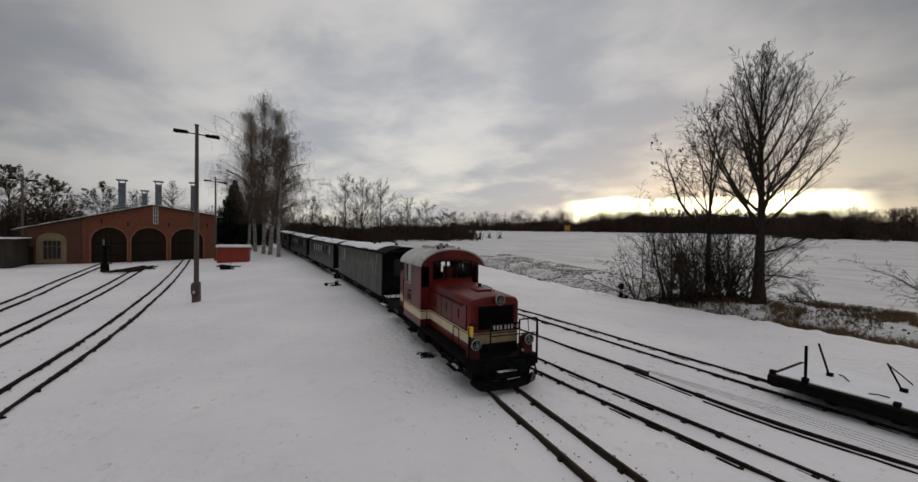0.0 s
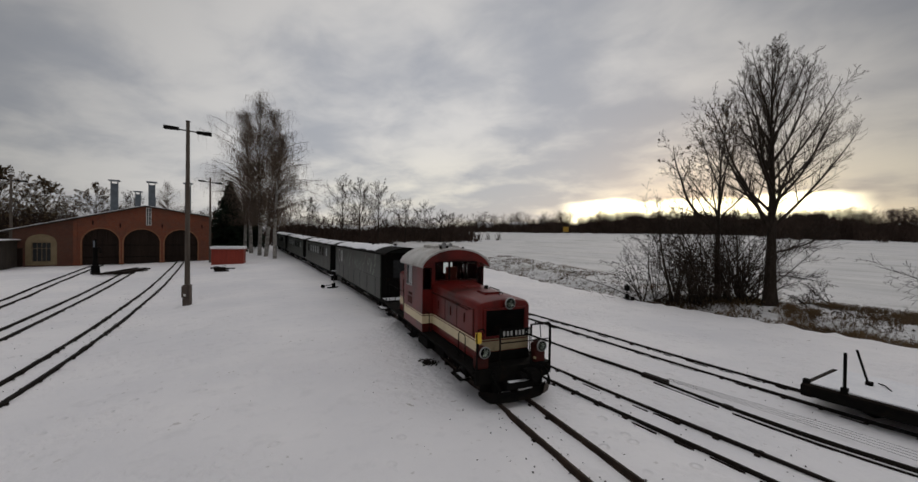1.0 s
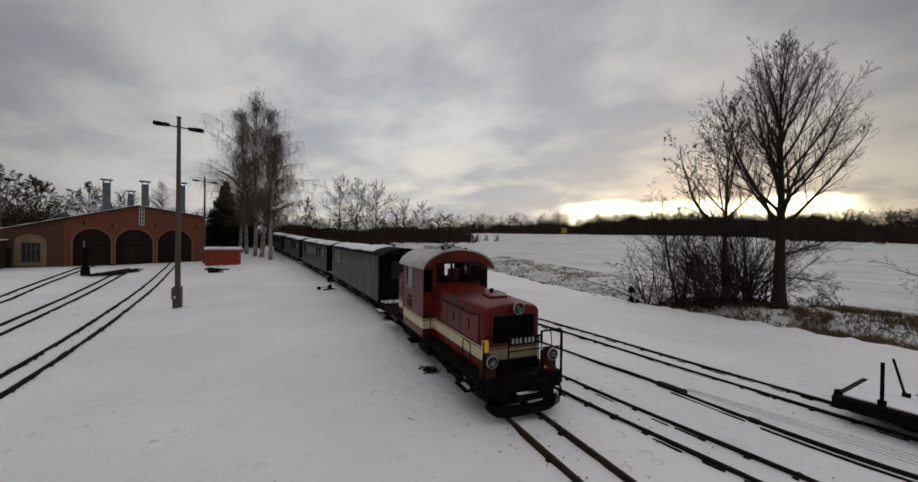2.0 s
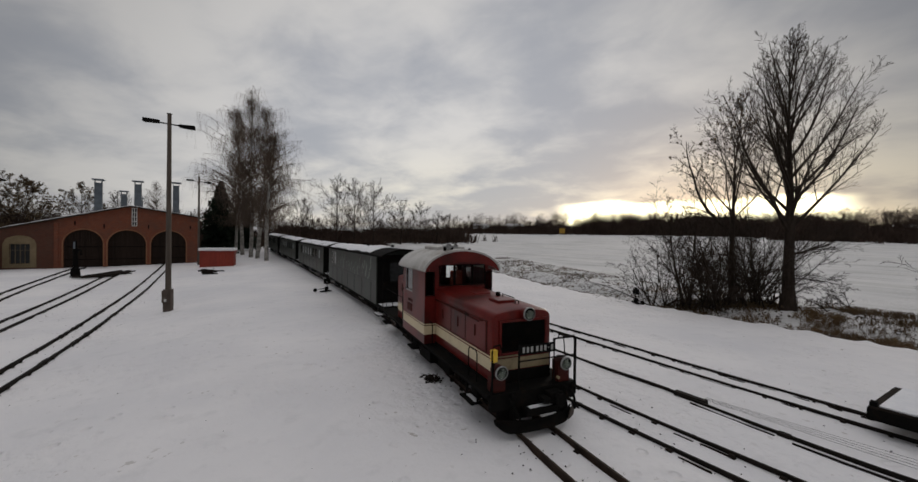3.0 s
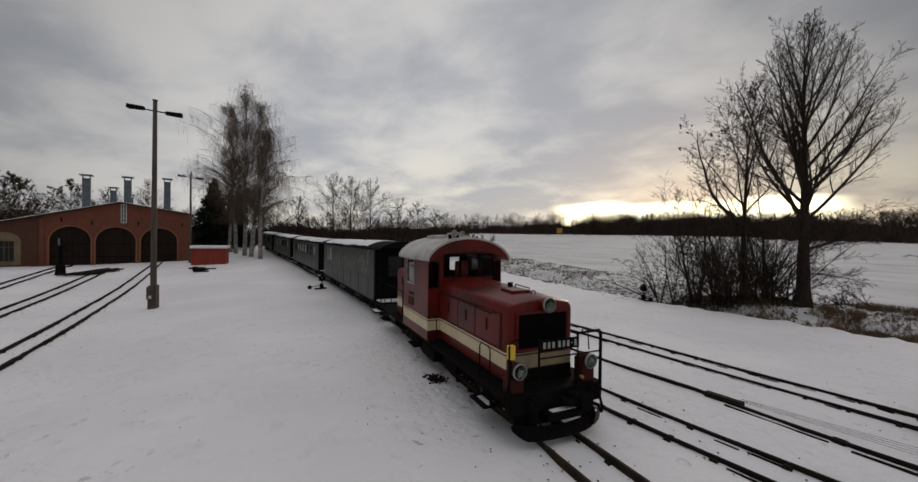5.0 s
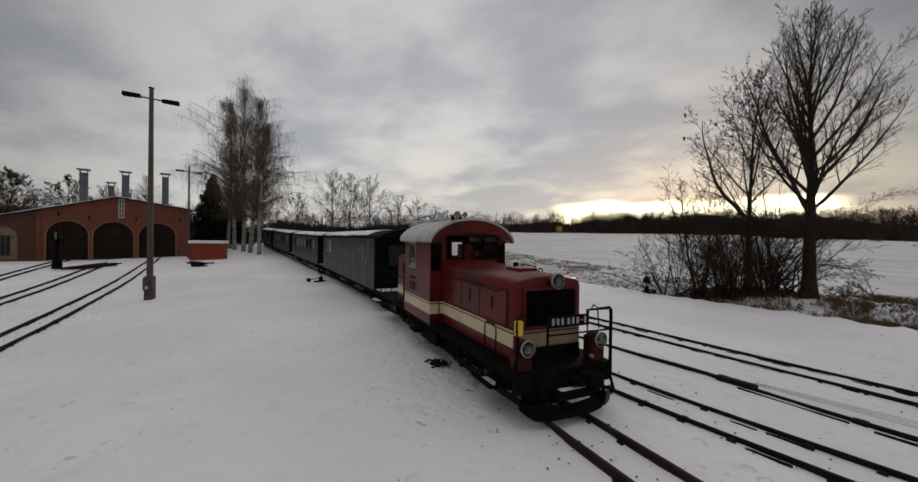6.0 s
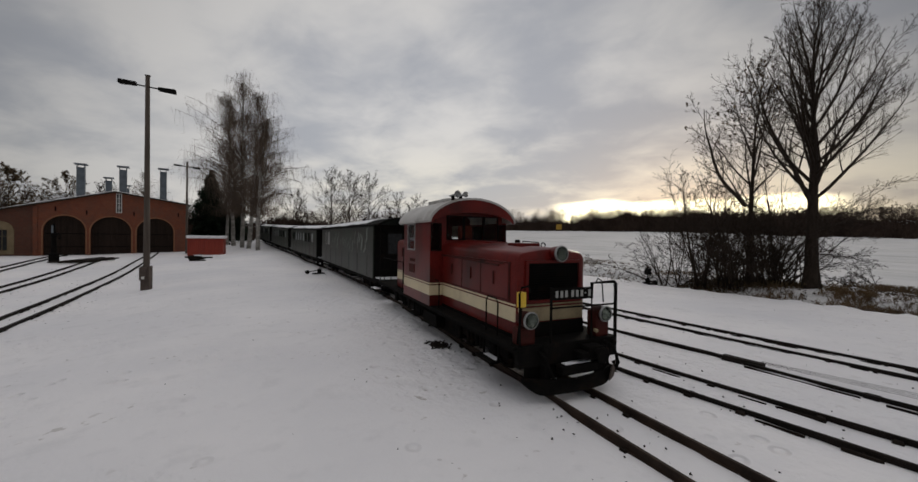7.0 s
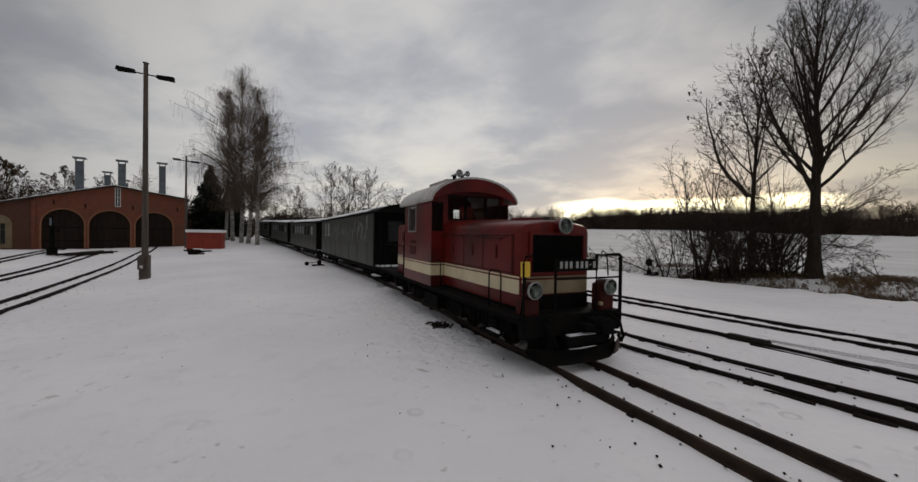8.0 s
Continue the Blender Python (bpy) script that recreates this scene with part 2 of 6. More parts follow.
PALEGREY = material("pale_grey_enamel", (0.26, 0.26, 0.25), (0.36, 0.36, 0.34), 0.5, scale=6, grain=50, bump=0.05, dist=0.002)
GLASS = glass_material("window_glass", (0.82, 0.86, 0.84))
PANE = material("dark_window_glass", (0.006, 0.007, 0.008), (0.018, 0.020, 0.022), 0.2, scale=1.2, grain=6, bump=0.0, spec=0.25)
CABPANE = material("reflecting_cab_window", (0.015, 0.016, 0.017), (0.04, 0.042, 0.043), 0.06, scale=2, grain=10, bump=0.0, spec=1.0)
PALEPANE = material("pale_window_pane", (0.30, 0.32, 0.32), (0.42, 0.44, 0.44), 0.3, scale=2, grain=20, bump=0.0)
BARK = material("dark_bark", (0.016, 0.012, 0.010), (0.050, 0.037, 0.028), 0.9, scale=3, grain=25, bump=0.5, dist=0.02, stretch=(2, 2, 0.5), spec=0.12)
TWIG = material("bare_twigs", (0.018, 0.013, 0.010), (0.045, 0.032, 0.024), 0.9, scale=1.0, grain=8, bump=0, spec=0.12)
FARTWIG = material("distant_bare_wood", (0.028, 0.018, 0.014), (0.070, 0.047, 0.036), 0.9, scale=0.15, grain=1.0, bump=0, spec=0.12)
BIRCHBARK = material("birch_bark", (0.05, 0.045, 0.04), (0.46, 0.43, 0.39), 0.8, scale=1.6, grain=12, bump=0.2, dist=0.01, stretch=(1, 1, 2.5))
BIRCHTWIG = material("birch_twigs", (0.045, 0.030, 0.022), (0.105, 0.074, 0.054), 0.9, scale=0.6, grain=6, bump=0)
DEADLEAF = material("withered_leaves", (0.045, 0.028, 0.014), (0.12, 0.078, 0.035), 0.85, scale=0.5, grain=10, bump=0)
NEEDLE = material("spruce_needles", (0.008, 0.014, 0.009), (0.022, 0.034, 0.020), 0.8, scale=0.8, grain=12, bump=0, spec=0.12)
GRASS = material("withered_grass", (0.05, 0.031, 0.016), (0.17, 0.105, 0.050), 0.9, scale=0.35, grain=3, bump=0)
SOIL = material("frozen_soil", (0.045, 0.036, 0.026), (0.14, 0.11, 0.08), 0.95, scale=1.2, grain=14, bump=0.4, dist=0.03)

# ---- building helpers ----


def hexa(bm, a, b):
    """Eight corners: lower ring a (4), upper ring b (4)."""
    v = [bm.verts.new(p) for p in (*a, *b)]
    for f in ((3, 2, 1, 0), (4, 5, 6, 7), (0, 1, 5, 4), (1, 2, 6, 5), (2, 3, 7, 6), (3, 0, 4, 7)):
        bm.faces.new([v[i] for i in f])
    return v


def box(bm, x0, y0, z0, x1, y1, z1, bevel=0.0):
    v = hexa(bm, ((x0, y0, z0), (x1, y0, z0), (x1, y1, z0), (x0, y1, z0)), ((x0, y0, z1), (x1, y0, z1), (x1, y1, z1), (x0, y1, z1)))
    if bevel:
        edges = list({e for q in v for e in q.link_edges})
        bmesh.ops.bevel(bm, geom=edges, offset=bevel, segments=2, affect="EDGES", profile=0.6)
    return bm


def basis(d):
    d = Vector(d).normalized()
    s = Vector((0, 0, 1)) if abs(d.z) < 0.9 else Vector((1, 0, 0))
    a = d.cross(s).normalized()
    return a, d.cross(a).normalized()


def tube(bm, points, radius, n=8, ends=True):
    """A round bar along points; radius a number or one for each point."""
    pts = [Vector(p) for p in points]
    rad = radius if isinstance(radius, (list, tuple)) else [radius] * len(pts)
    rings = []
    for i, p in enumerate(pts):
        d = pts[min(i + 1, len(pts) - 1)] - pts[max(i - 1, 0)]
        a, b = basis(d)
        rings.append([bm.verts.new(p + (a * math.cos(k * math.tau / n) + b * math.sin(k * math.tau / n)) * rad[i]) for k in range(n)])
    for r0, r1 in zip(rings, rings[1:]):
        for k in range(n):
            bm.faces.new((r0[k], r0[(k + 1) % n], r1[(k + 1) % n], r1[k]))
    if ends:
        bm.faces.new(rings[0][::-1])
        bm.faces.new(rings[-1])
    return bm


def lathe(bm, centre, axis, profile, n=24, caps=True):
    """Turned shape: profile of (along, radius) about axis through centre."""
    c, d = Vector(centre), Vector(axis).normalized()
    a, b = basis(d)
    rings = [[bm.verts.new(c + d * s + (a * math.cos(k * math.tau / n) + b * math.sin(k * math.tau / n)) * max(r, 0.001)) for k in range(n)] for s, r in profile]
    for r0, r1 in zip(rings, rings[1:]):
        for k in range(n):
            bm.faces.new((r0[k], r0[(k + 1) % n], r1[(k + 1) % n], r1[k]))
    if caps:
        bm.faces.new(rings[0][::-1])
        bm.faces.new(rings[-1])
    return bm


def grid_wall(bm, place, us, zs, holes, thick):
    """A wall with rectangular openings: cells between us and zs but for holes (u0, u1, z0, z1); place(u, d, z) gives a point."""
    us = sorted({round(u, 4) for u in us} | {round(h, 4) for q in holes for h in q[:2]})
    zs = sorted({round(z, 4) for z in zs} | {round(h, 4) for q in holes for h in q[2:]})
    for u0, u1 in zip(us, us[1:]):
        for z0, z1 in zip(zs, zs[1:]):
            um, zm = (u0 + u1) / 2, (z0 + z1) / 2
            if any(h[0] < um < h[1] and h[2] < zm < h[3] for h in holes):
                continue
            hexa(bm, [place(u0, 0, z0), place(u1, 0, z0), place(u1, thick, z0), place(u0, thick, z0)], [place(u0, 0, z1), place(u1, 0, z1), place(u1, thick, z1), place(u0, thick, z1)])
    bmesh.ops.remove_doubles(bm, verts=bm.verts, dist=1e-4)
    return bm


def strip_wall(bm, xs, low, high, y0, y1):
    """A wall between two curves over x."""
    for a, b in zip(xs, xs[1:]):
        la, lb, ha, hb = low(a), low(b), high(a), high(b)
        if ha - la < 1e-3 and hb - lb < 1e-3:
            continue
        hexa(bm, ((a, y0, la), (b, y0, lb), (b, y1, lb), (a, y1, la)), ((a, y0, ha), (b, y0, hb), (b, y1, hb), (a, y1, ha)))
    bmesh.ops.remove_doubles(bm, verts=bm.verts, dist=1e-4)
    return bm


def sweep(bm, section, frames):
    """Sweep a closed section of (side, up) through frames (point, side vector, up vector)."""
    rings = [[bm.verts.new(p + s * a + u * b) for a, b in section] for p, s, u in frames]
    n = len(section)
    for r0, r1 in zip(rings, rings[1:]):
        for k in range(n):
            bm.faces.new((r0[k], r0[(k + 1) % n], r1[(k + 1) % n], r1[k]))
    bm.faces.new(rings[0][::-1])
    bm.faces.new(rings[-1])
    return bm


def part(name, bm, mat, parent=None, label="", smooth=False):
    """Links a bmesh as one mesh object under a thing or a part."""
    me = bpy.data.meshes.new(name)
    bmesh.ops.recalc_face_normals(bm, faces=bm.faces)
    bm.to_mesh(me)
    bm.free()
    me.materials.append(mat)
    if smooth:
        for p in me.polygons:
            p.use_smooth = True
        me.set_sharp_from_angle(angle=radians(40))
    ob = new(name, me)
    ob.parent = parent
    if label:
        tagged(ob, label)
    return ob


def arrays(name, verts, faces, mat, parent=None):
    me = bpy.data.meshes.new(name)
    verts, faces = np.asarray(verts, float), np.asarray(faces, int)
    me.from_pydata(verts.tolist(), [], faces.tolist())
    me.materials.append(mat)
    ob = new(name, me)
    ob.parent = parent
    return ob


def thing(name, m, label, category, group="", kind=""):
    ob = new(name)
    ob.matrix_basis = m
    ob.empty_display_size = 0.3
    return tagged(ob, label, category, group, kind)


def B():
    return bmesh.new()


# ---- the lie of the land ----
def smooth01(a, b, v):
    t = min(max((v - a) / (b - a), 0.0), 1.0)
    return t * t * (3 - 2 * t)


def rise(x, y):
    """Large form of the ground: level yard, a little lower in the west, then climbing gently to the north-east."""
    q = 0.7 * x + 0.7 * y
    dip = 0.44 * smooth01(0.8, -4.6, x) * (1 - smooth01(34, 60, y))
    r = 0.040 * max(q - 35, 0.0)
    return (r if q < 235 else 8.0 + 0.055 * min(q - 235, 110) + 0.002 * max(q - 345, 0)) - dip


def bank(x, y):
    """The ditch along the edge of the yard."""
    e = 22.9 + (0.12 * (y - 17) if y > 17 else 0.0) - 0.02 * (17 - min(y, 17))
    w = 8.0 + 0.05 * max(y - 10, 0)
    dip = -0.30 * smooth01(e, e + 0.9, x) * (1 - smooth01(e + 1.2, e + 3.0, x))
    hump = 0.22 * smooth01(e + 1.5, e + 3.5, x) * (1 - smooth01(e + 0.8 * w, e + 1.4 * w, x))
    return dip + hump, e, w


def ground_z(x, y):
    return rise(x, y) + bank(x, y)[0]


def graded(lo, hi, fine_lo, fine_hi, step, growth=1.16):
    out = list(np.arange(fine_lo, fine_hi + step / 2, step))
    s, v = step, fine_hi
    while v < hi:
        s *= growth
        v += s
        out.append(v)
    s, v = step, fine_lo
    while v > lo:
        s *= growth
        v -= s
        out.insert(0, v)
    return np.array(out)


# ---- the tracks ----
def curve_fn(knots):
    """A smooth x(y) through knots (y, x)."""
    ys, xs = np.array([k[0] for k in knots], float), np.array([k[1] for k in knots], float)
    m = np.gradient(xs, ys)

    def f(y):
        i = int(np.clip(np.searchsorted(ys, y) - 1, 0, len(ys) - 2))
        h = ys[i + 1] - ys[i]
        t = (y - ys[i]) / h
        if t < 0:
            return float(xs[0] + m[0] * (y - ys[0]))
        if t > 1:
            return float(xs[-1] + m[-1] * (y - ys[-1]))
        return float((2 * t**3 - 3 * t**2 + 1) * xs[i] + (t**3 - 2 * t**2 + t) * h * m[i] + (3 * t**2 - 2 * t**3) * xs[i + 1] + (t**3 - t**2) * h * m[i + 1])

    return f


TRAIN = curve_fn([(-14, 3.7), (-4, 4.75), (4, 5.63), (8, 6.12), (13.5, 6.76), (19, 7.42), (26, 7.92), (34, 8.13), (42, 8.10), (51, 7.95), (60, 7.65), (68, 7.3), (88, 6.6)])
SECOND = curve_fn([(-14, 8.85), (2, 8.43), (4.5, 8.36), (6.6, 8.25), (9, 8.22), (16, 8.12), (26, 7.95)])
FOURTH = curve_fn([(-14, 12.75), (4, 12.78), (8, 12.78), (12, 12.88), (20, 12.75), (30, 11.5), (44, 9.3)])
LEFT_A = curve_fn([(-6, -5.3), (13.5, -5.33), (20, -5.2), (26, -5.28), (32, -5.5), (42, -5.9), (49, -6.25), (63.4, -7.10)])
LEFT_B = curve_fn([(-24, -7.9), (4, -8.1), (20, -8.4), (26, -8.65), (38, -9.3), (52, -10.0)])
LEFT_C = curve_fn([(-24, -10.2), (10, -10.8), (30, -12.0), (36, -12.6), (42, -13.3), (52, -14.1), (62.3, -15.0)])


# the ground sheet
gx, gy = graded(-1600, 2600, -16, 44, 0.33), graded(-900, 2600, -4, 60, 0.36)
verts = []
for y in gy:
    for x in gx:
        z = ground_z(x, y)
        if -40 < x < 90 and -10 < y < 120:
            z += 0.035 * noise.noise((x * 0.55, y * 0.55, 1.0)) + 0.02 * noise.noise((x * 1.7, y * 1.7, 5.0)) - 0.02
            if y < 44:
                t0 = TRAIN(y)
                z += 0.045 * smooth01(t0 + 0.5, t0 + 1.3, x) * (1 - smooth01(17, 22, x)) * (1 - smooth01(34, 44, y))
            dip, e, w = bank(x, y)
            if e < x < e + w:
                z += 0.16 * noise.noise((x * 1.5, y * 1.5, 9.0)) + 0.07 * noise.noise((x * 4, y * 4, 2.0))
        verts.append((x, y, z))
nx, ny = len(gx), len(gy)
idx = np.arange(nx * ny).reshape(ny, nx)
quads = np.stack([idx[:-1, :-1], idx[:-1, 1:], idx[1:, 1:], idx[1:, :-1]], -1).reshape(-1, 4)
ground = arrays("ground", verts, quads, SNOW)
ground.data.materials.append(FIELD)
for p in ground.data.polygons:
    c = p.center
    p.use_smooth = True
    if c.x > bank(c.x, c.y)[1] + 0.5:
        p.material_index = 1
tagged(ground, "snow-covered railway yard and rising winter field", "ground", kind="structure")


RAIL_SECTION = [(-0.05, -0.03), (0.05, -0.03), (0.05, -0.018), (0.010, 0.0), (0.010, 0.062), (0.028, 0.070), (0.027, 0.095), (0.018, 0.100), (-0.018, 0.100), (-0.027, 0.095), (-0.028, 0.070), (-0.010, 0.062), (-0.010, 0.0), (-0.05, -0.018)]


def track(f, y0, y1, mat, label, seed, lift=0.0, clip_step=0.72):
    rng = random.Random(seed)
    th = thing("railway_track", pose(0, 0, 0), label, "railway track", "narrow-gauge tracks", "structure")
    step = 0.6
    ys = np.linspace(y0, y1, int((y1 - y0) / step) + 1)
    for side in (-0.4, 0.4):
        frames = []
        for y in ys:
            d = Vector((f(y + 0.1) - f(y - 0.1), 0.2, 0)).normalized()
            s = Vector((d.y, -d.x, 0))
            p = Vector((f(y), y, 0)) + s * side
            p.z = rise(p.x, p.y)
            frames.append((p, s, Vector((0, 0, 1))))
        part("rail", sweep(B(), RAIL_SECTION, frames), mat, th)
    # fastenings and the sleeper ends that poke out of the snow
    bm = B()
    y = y0
    while y < y1:
        d = Vector((f(y + 0.1) - f(y - 0.1), 0.2, 0)).normalized()
        s = Vector((d.y, -d.x, 0))
        for side in (-0.4, 0.4):
            for o in (-0.075, 0.075):
                if rng.random() < 0.62:
                    c = Vector((f(y), y, 0)) + s * (side + o + rng.uniform(-0.015, 0.02))
                    z = rise(c.x, c.y) + lift
                    w, l, h = rng.uniform(0.02, 0.05), rng.uniform(0.03, 0.07), rng.uniform(0.012, 0.035)
                    pts = [c + s * a * w + d * b * l for a, b in ((-1, -1), (1, -1), (1, 1), (-1, 1))]
                    hexa(bm, [(p.x, p.y, z - 0.03) for p in pts], [(c.x + (p.x - c.x) * 0.7, c.y + (p.y - c.y) * 0.7, z + h) for p in pts])
        y += clip_step + rng.uniform(-0.06, 0.06)
    # long thin dark dashes along the left of each rail
    y = y0
    while y < min(y1, 30) and lift > 0:
        d = Vector((f(y + 0.1) - f(y - 0.1), 0.2, 0)).normalized()
        s = Vector((d.y, -d.x, 0))
        for side in (-0.4, 0.4):
            if rng.random() < 0.6:
                c = Vector((f(y), y, 0)) + s * (side - rng.uniform(0.085, 0.15))
                z, l, w = rise(c.x, c.y) + lift, rng.uniform(0.10, 0.30), rng.uniform(0.006, 0.018)
                pts = [c + s * a * w + d * b * l for a, b in ((-1, -0.7), (0.6, -1), (1, 0.6), (-0.5, 1))]
                hexa(bm, [(p.x, p.y, z - 0.05) for p in pts], [(p.x, p.y, z + 0.004) for p in pts])
        y += rng.uniform(0.35, 0.8)
    tagged(part("rail_fastenings", bm, SLEEPER, th), kind="stuff")
    return th


track(TRAIN, -24, 100, RAIL, "narrow-gauge rails, brown and rusty, in snow", 1, 0.0)
track(SECOND, -24, 25, RAILDARK, "dark narrow-gauge rails in trodden snow", 2, 0.045)
track(FOURTH, -24, 42, RAILDARK, "dark narrow-gauge rails leading under a flat wagon", 3, 0.045)
track(LEFT_A, -24, 63.2, RAILDARK, "dark narrow-gauge rails curving to the engine shed", 4, 0.022, 0.6)
track(LEFT_B, -24, 52, RAILDARK, "dark narrow-gauge rails ending at timber planks", 5, 0.022, 0.6)
track(LEFT_C, -24, 62.2, RAILDARK, "dark narrow-gauge rails leading to a shed door", 6)


# ---- the locomotive ----
HEAD = -6.6  # degrees: the engine's own bearing
loco = thing("locomotive", pose(6.12, 7.9, 0, 0, 0, HEAD), "dark red diesel locomotive with a cream stripe on snowy rails", "locomotive")


def ring_section(w, z0, z1, crown, r=0.14, n=5):
    """Half-round-shouldered hood section, counter-clockwise, as (x, z)."""
    pts = [(-w, z0), (w, z0)]
    for k in range(n + 1):
        a = k * math.pi / 2 / n
        pts.append((w - r + r * math.cos(a), z1 - r + r * math.sin(a)))
    for k in range(1, 8):
        t = k / 8
        pts.append(((w - r) * (1 - 2 * t), z1 + crown * math.sin(math.pi * t)))
    for k in range(n + 1):
        a = math.pi / 2 + k * math.pi / 2 / n
        pts.append((-w + r + r * math.cos(a), z1 - r + r * math.sin(a)))
    return pts


def hood(y_sections):
    """Loft of (y, half width, z0, z1, crown, shoulder)."""
    bm = B()
    rings = [[bm.verts.new((x, y, z)) for x, z in ring_section(w, z0, z1, c, r)] for y, w, z0, z1, c, r in y_sections]
    for r0, r1 in zip(rings, rings[1:]):
        for k in range(len(r0)):
            bm.faces.new((r0[k], r0[(k + 1) % len(r0)], r1[(k + 1) % len(r0)], r1[k]))
    bm.faces.new(rings[0][::-1])
    bm.faces.new(rings[-1])
    return bm


HW = 0.75
C0 = 3.82
front_hood = part("front_hood", hood([(0.42, HW - 0.07, 0.90, 2.32, 0.05, 0.16), (0.45, HW - 0.02, 0.90, 2.37, 0.06, 0.15), (0.52, HW, 0.90, 2.39, 0.07, 0.14), (2.2, HW, 0.90, 2.44, 0.07, 0.14), (3.815, HW, 0.90, 2.50, 0.07, 0.14)]), RED, loco, "dark red engine hood, paint dulled", True)
# radiator opening: frame, dark back and slats
bm = B()
grid_wall(bm, lambda u, d, z: (u, 0.415 - d, z), [-0.60, 0.60], [1.50, 2.24], [(-0.55, 0.55, 1.55, 2.19)], 0.05)
grille = part("radiator_grille", bm, RED, front_hood)
part("grille_backing", box(B(), -0.55, 0.405, 1.55, 0.55, 0.418, 2.19), BLACK, grille)
for k in range(15):
    z = 1.575 + k * 0.042
    part("slat", box(B(), -0.55, 0.375, z, 0.55, 0.400, z + 0.012), BLACK, grille)
# stripes: broad cream band with a thin line above, a darker cream across the front
for z0, z1 in ((1.17, 1.415), (1.445, 1.475)):
    for x0, x1 in ((-HW - 0.006, -HW + 0.002), (HW - 0.002, HW + 0.006)):
        part("stripe", box(B(), x0, 0.50, z0, x1, C0 - 0.01, z1), CREAM, front_hood, "chipped cream paint stripe")
    part("front_stripe", box(B(), -HW + 0.065, 0.404, z0, HW - 0.065, 0.425, z1), DARKCREAM, front_hood, "darker cream stripe across the front")
    bm = B()
    hexa(bm, ((-HW + 0.065, 0.404, z0), (-HW - 0.006, 0.50, z0), (-HW + 0.02, 0.51, z0), (-HW + 0.075, 0.43, z0)), ((-HW + 0.065, 0.404, z1), (-HW - 0.006, 0.50, z1), (-HW + 0.02, 0.51, z1), (-HW + 0.075, 0.43, z1)))
    part("stripe", bm, CREAM, front_hood)
part("lower_front_panel", box(B(), -0.70, 0.398, 0.90, 0.70, 0.42, 1.15, 0.004), BLACK, front_hood)
# side doors of the hood with hinges, pipe and louvre line
for sx_ in (-1, 1):
    for y0, y1 in ((0.70, 1.72), (1.76, 2.62), (2.66, 3.75)):
        d = part("hood_door", box(B(), sx_ * HW - 0.014, y0, 1.50, sx_ * HW + 0.014, y1, 2.20, 0.006), RED, front_hood)
        bm = B()
        box(bm, sx_ * (HW + 0.02) - 0.012, (y0 + y1) / 2 - 0.02, 1.75, sx_ * (HW + 0.02) + 0.012, (y0 + y1) / 2 + 0.02, 2.0, 0.004)
        part("latch", bm, DARKRED, d)
    part("pipe", tube(B(), [(sx_ * (HW + 0.035), 1.0, 2.12), (sx_ * (HW + 0.035), 2.3, 2.15), (sx_ * (HW + 0.035), 3.9, 2.18)], 0.018), DARKRED, front_hood)
for y in (1.1, 2.3, 3.3):
    bm = B()
    box(bm, -0.22, y, 2.40, 0.22, y + 0.5, 2.53, 0.02)
    part("hatch", bm, RED, front_hood)
for sx_ in (-1, 1):
    for z in (1.52, 2.18):
        part("hood_seam", box(B(), sx_ * (HW + 0.009) - 0.009, 0.62, z - 0.012, sx_ * (HW + 0.009) + 0.009, 3.80, z + 0.012, 0.003), DARKRED, front_hood)
    for y in (0.66, 1.74, 2.64):
        part("door_post", box(B(), sx_ * (HW + 0.008) - 0.010, y - 0.02, 1.50, sx_ * (HW + 0.008) + 0.010, y + 0.02, 2.20, 0.003), DARKRED, front_hood)
    for y in (0.85, 1.55, 1.90, 2.48, 2.82, 3.60):
        part("hinge", tube(B(), [(sx_ * (HW + 0.02), y, 2.16), (sx_ * (HW + 0.02), y + 0.12, 2.16)], 0.016, 7), DARKRED, front_hood)
    part("hood_foot", box(B(), sx_ * (HW + 0.01) - 0.02, 0.46, 0.895, sx_ * (HW + 0.01) + 0.02, 3.80, 0.95, 0.006), BLACK, front_hood)
part("exhaust_stub", lathe(B(), (0.28, 2.0, 2.42), (0, 0, 1), [(0, 0.06), (0.16, 0.06), (0.17, 0.045)], 14), BLACK, front_hood)
part("hood_handle", tube(B(), [(0.32, 1.3, 2.44), (0.32, 1.3, 2.54), (0.32, 1.85, 2.56), (0.32, 1.85, 2.46)], 0.012, 6), BLACK, front_hood)
part("lifting_eye", tube(B(), [(0.18 + 0.05 * math.cos(a), 0.95, 2.49 + 0.05 * math.sin(a)) for a in np.linspace(0, 2 * math.pi, 13)], 0.012, 6), BLACK, front_hood)


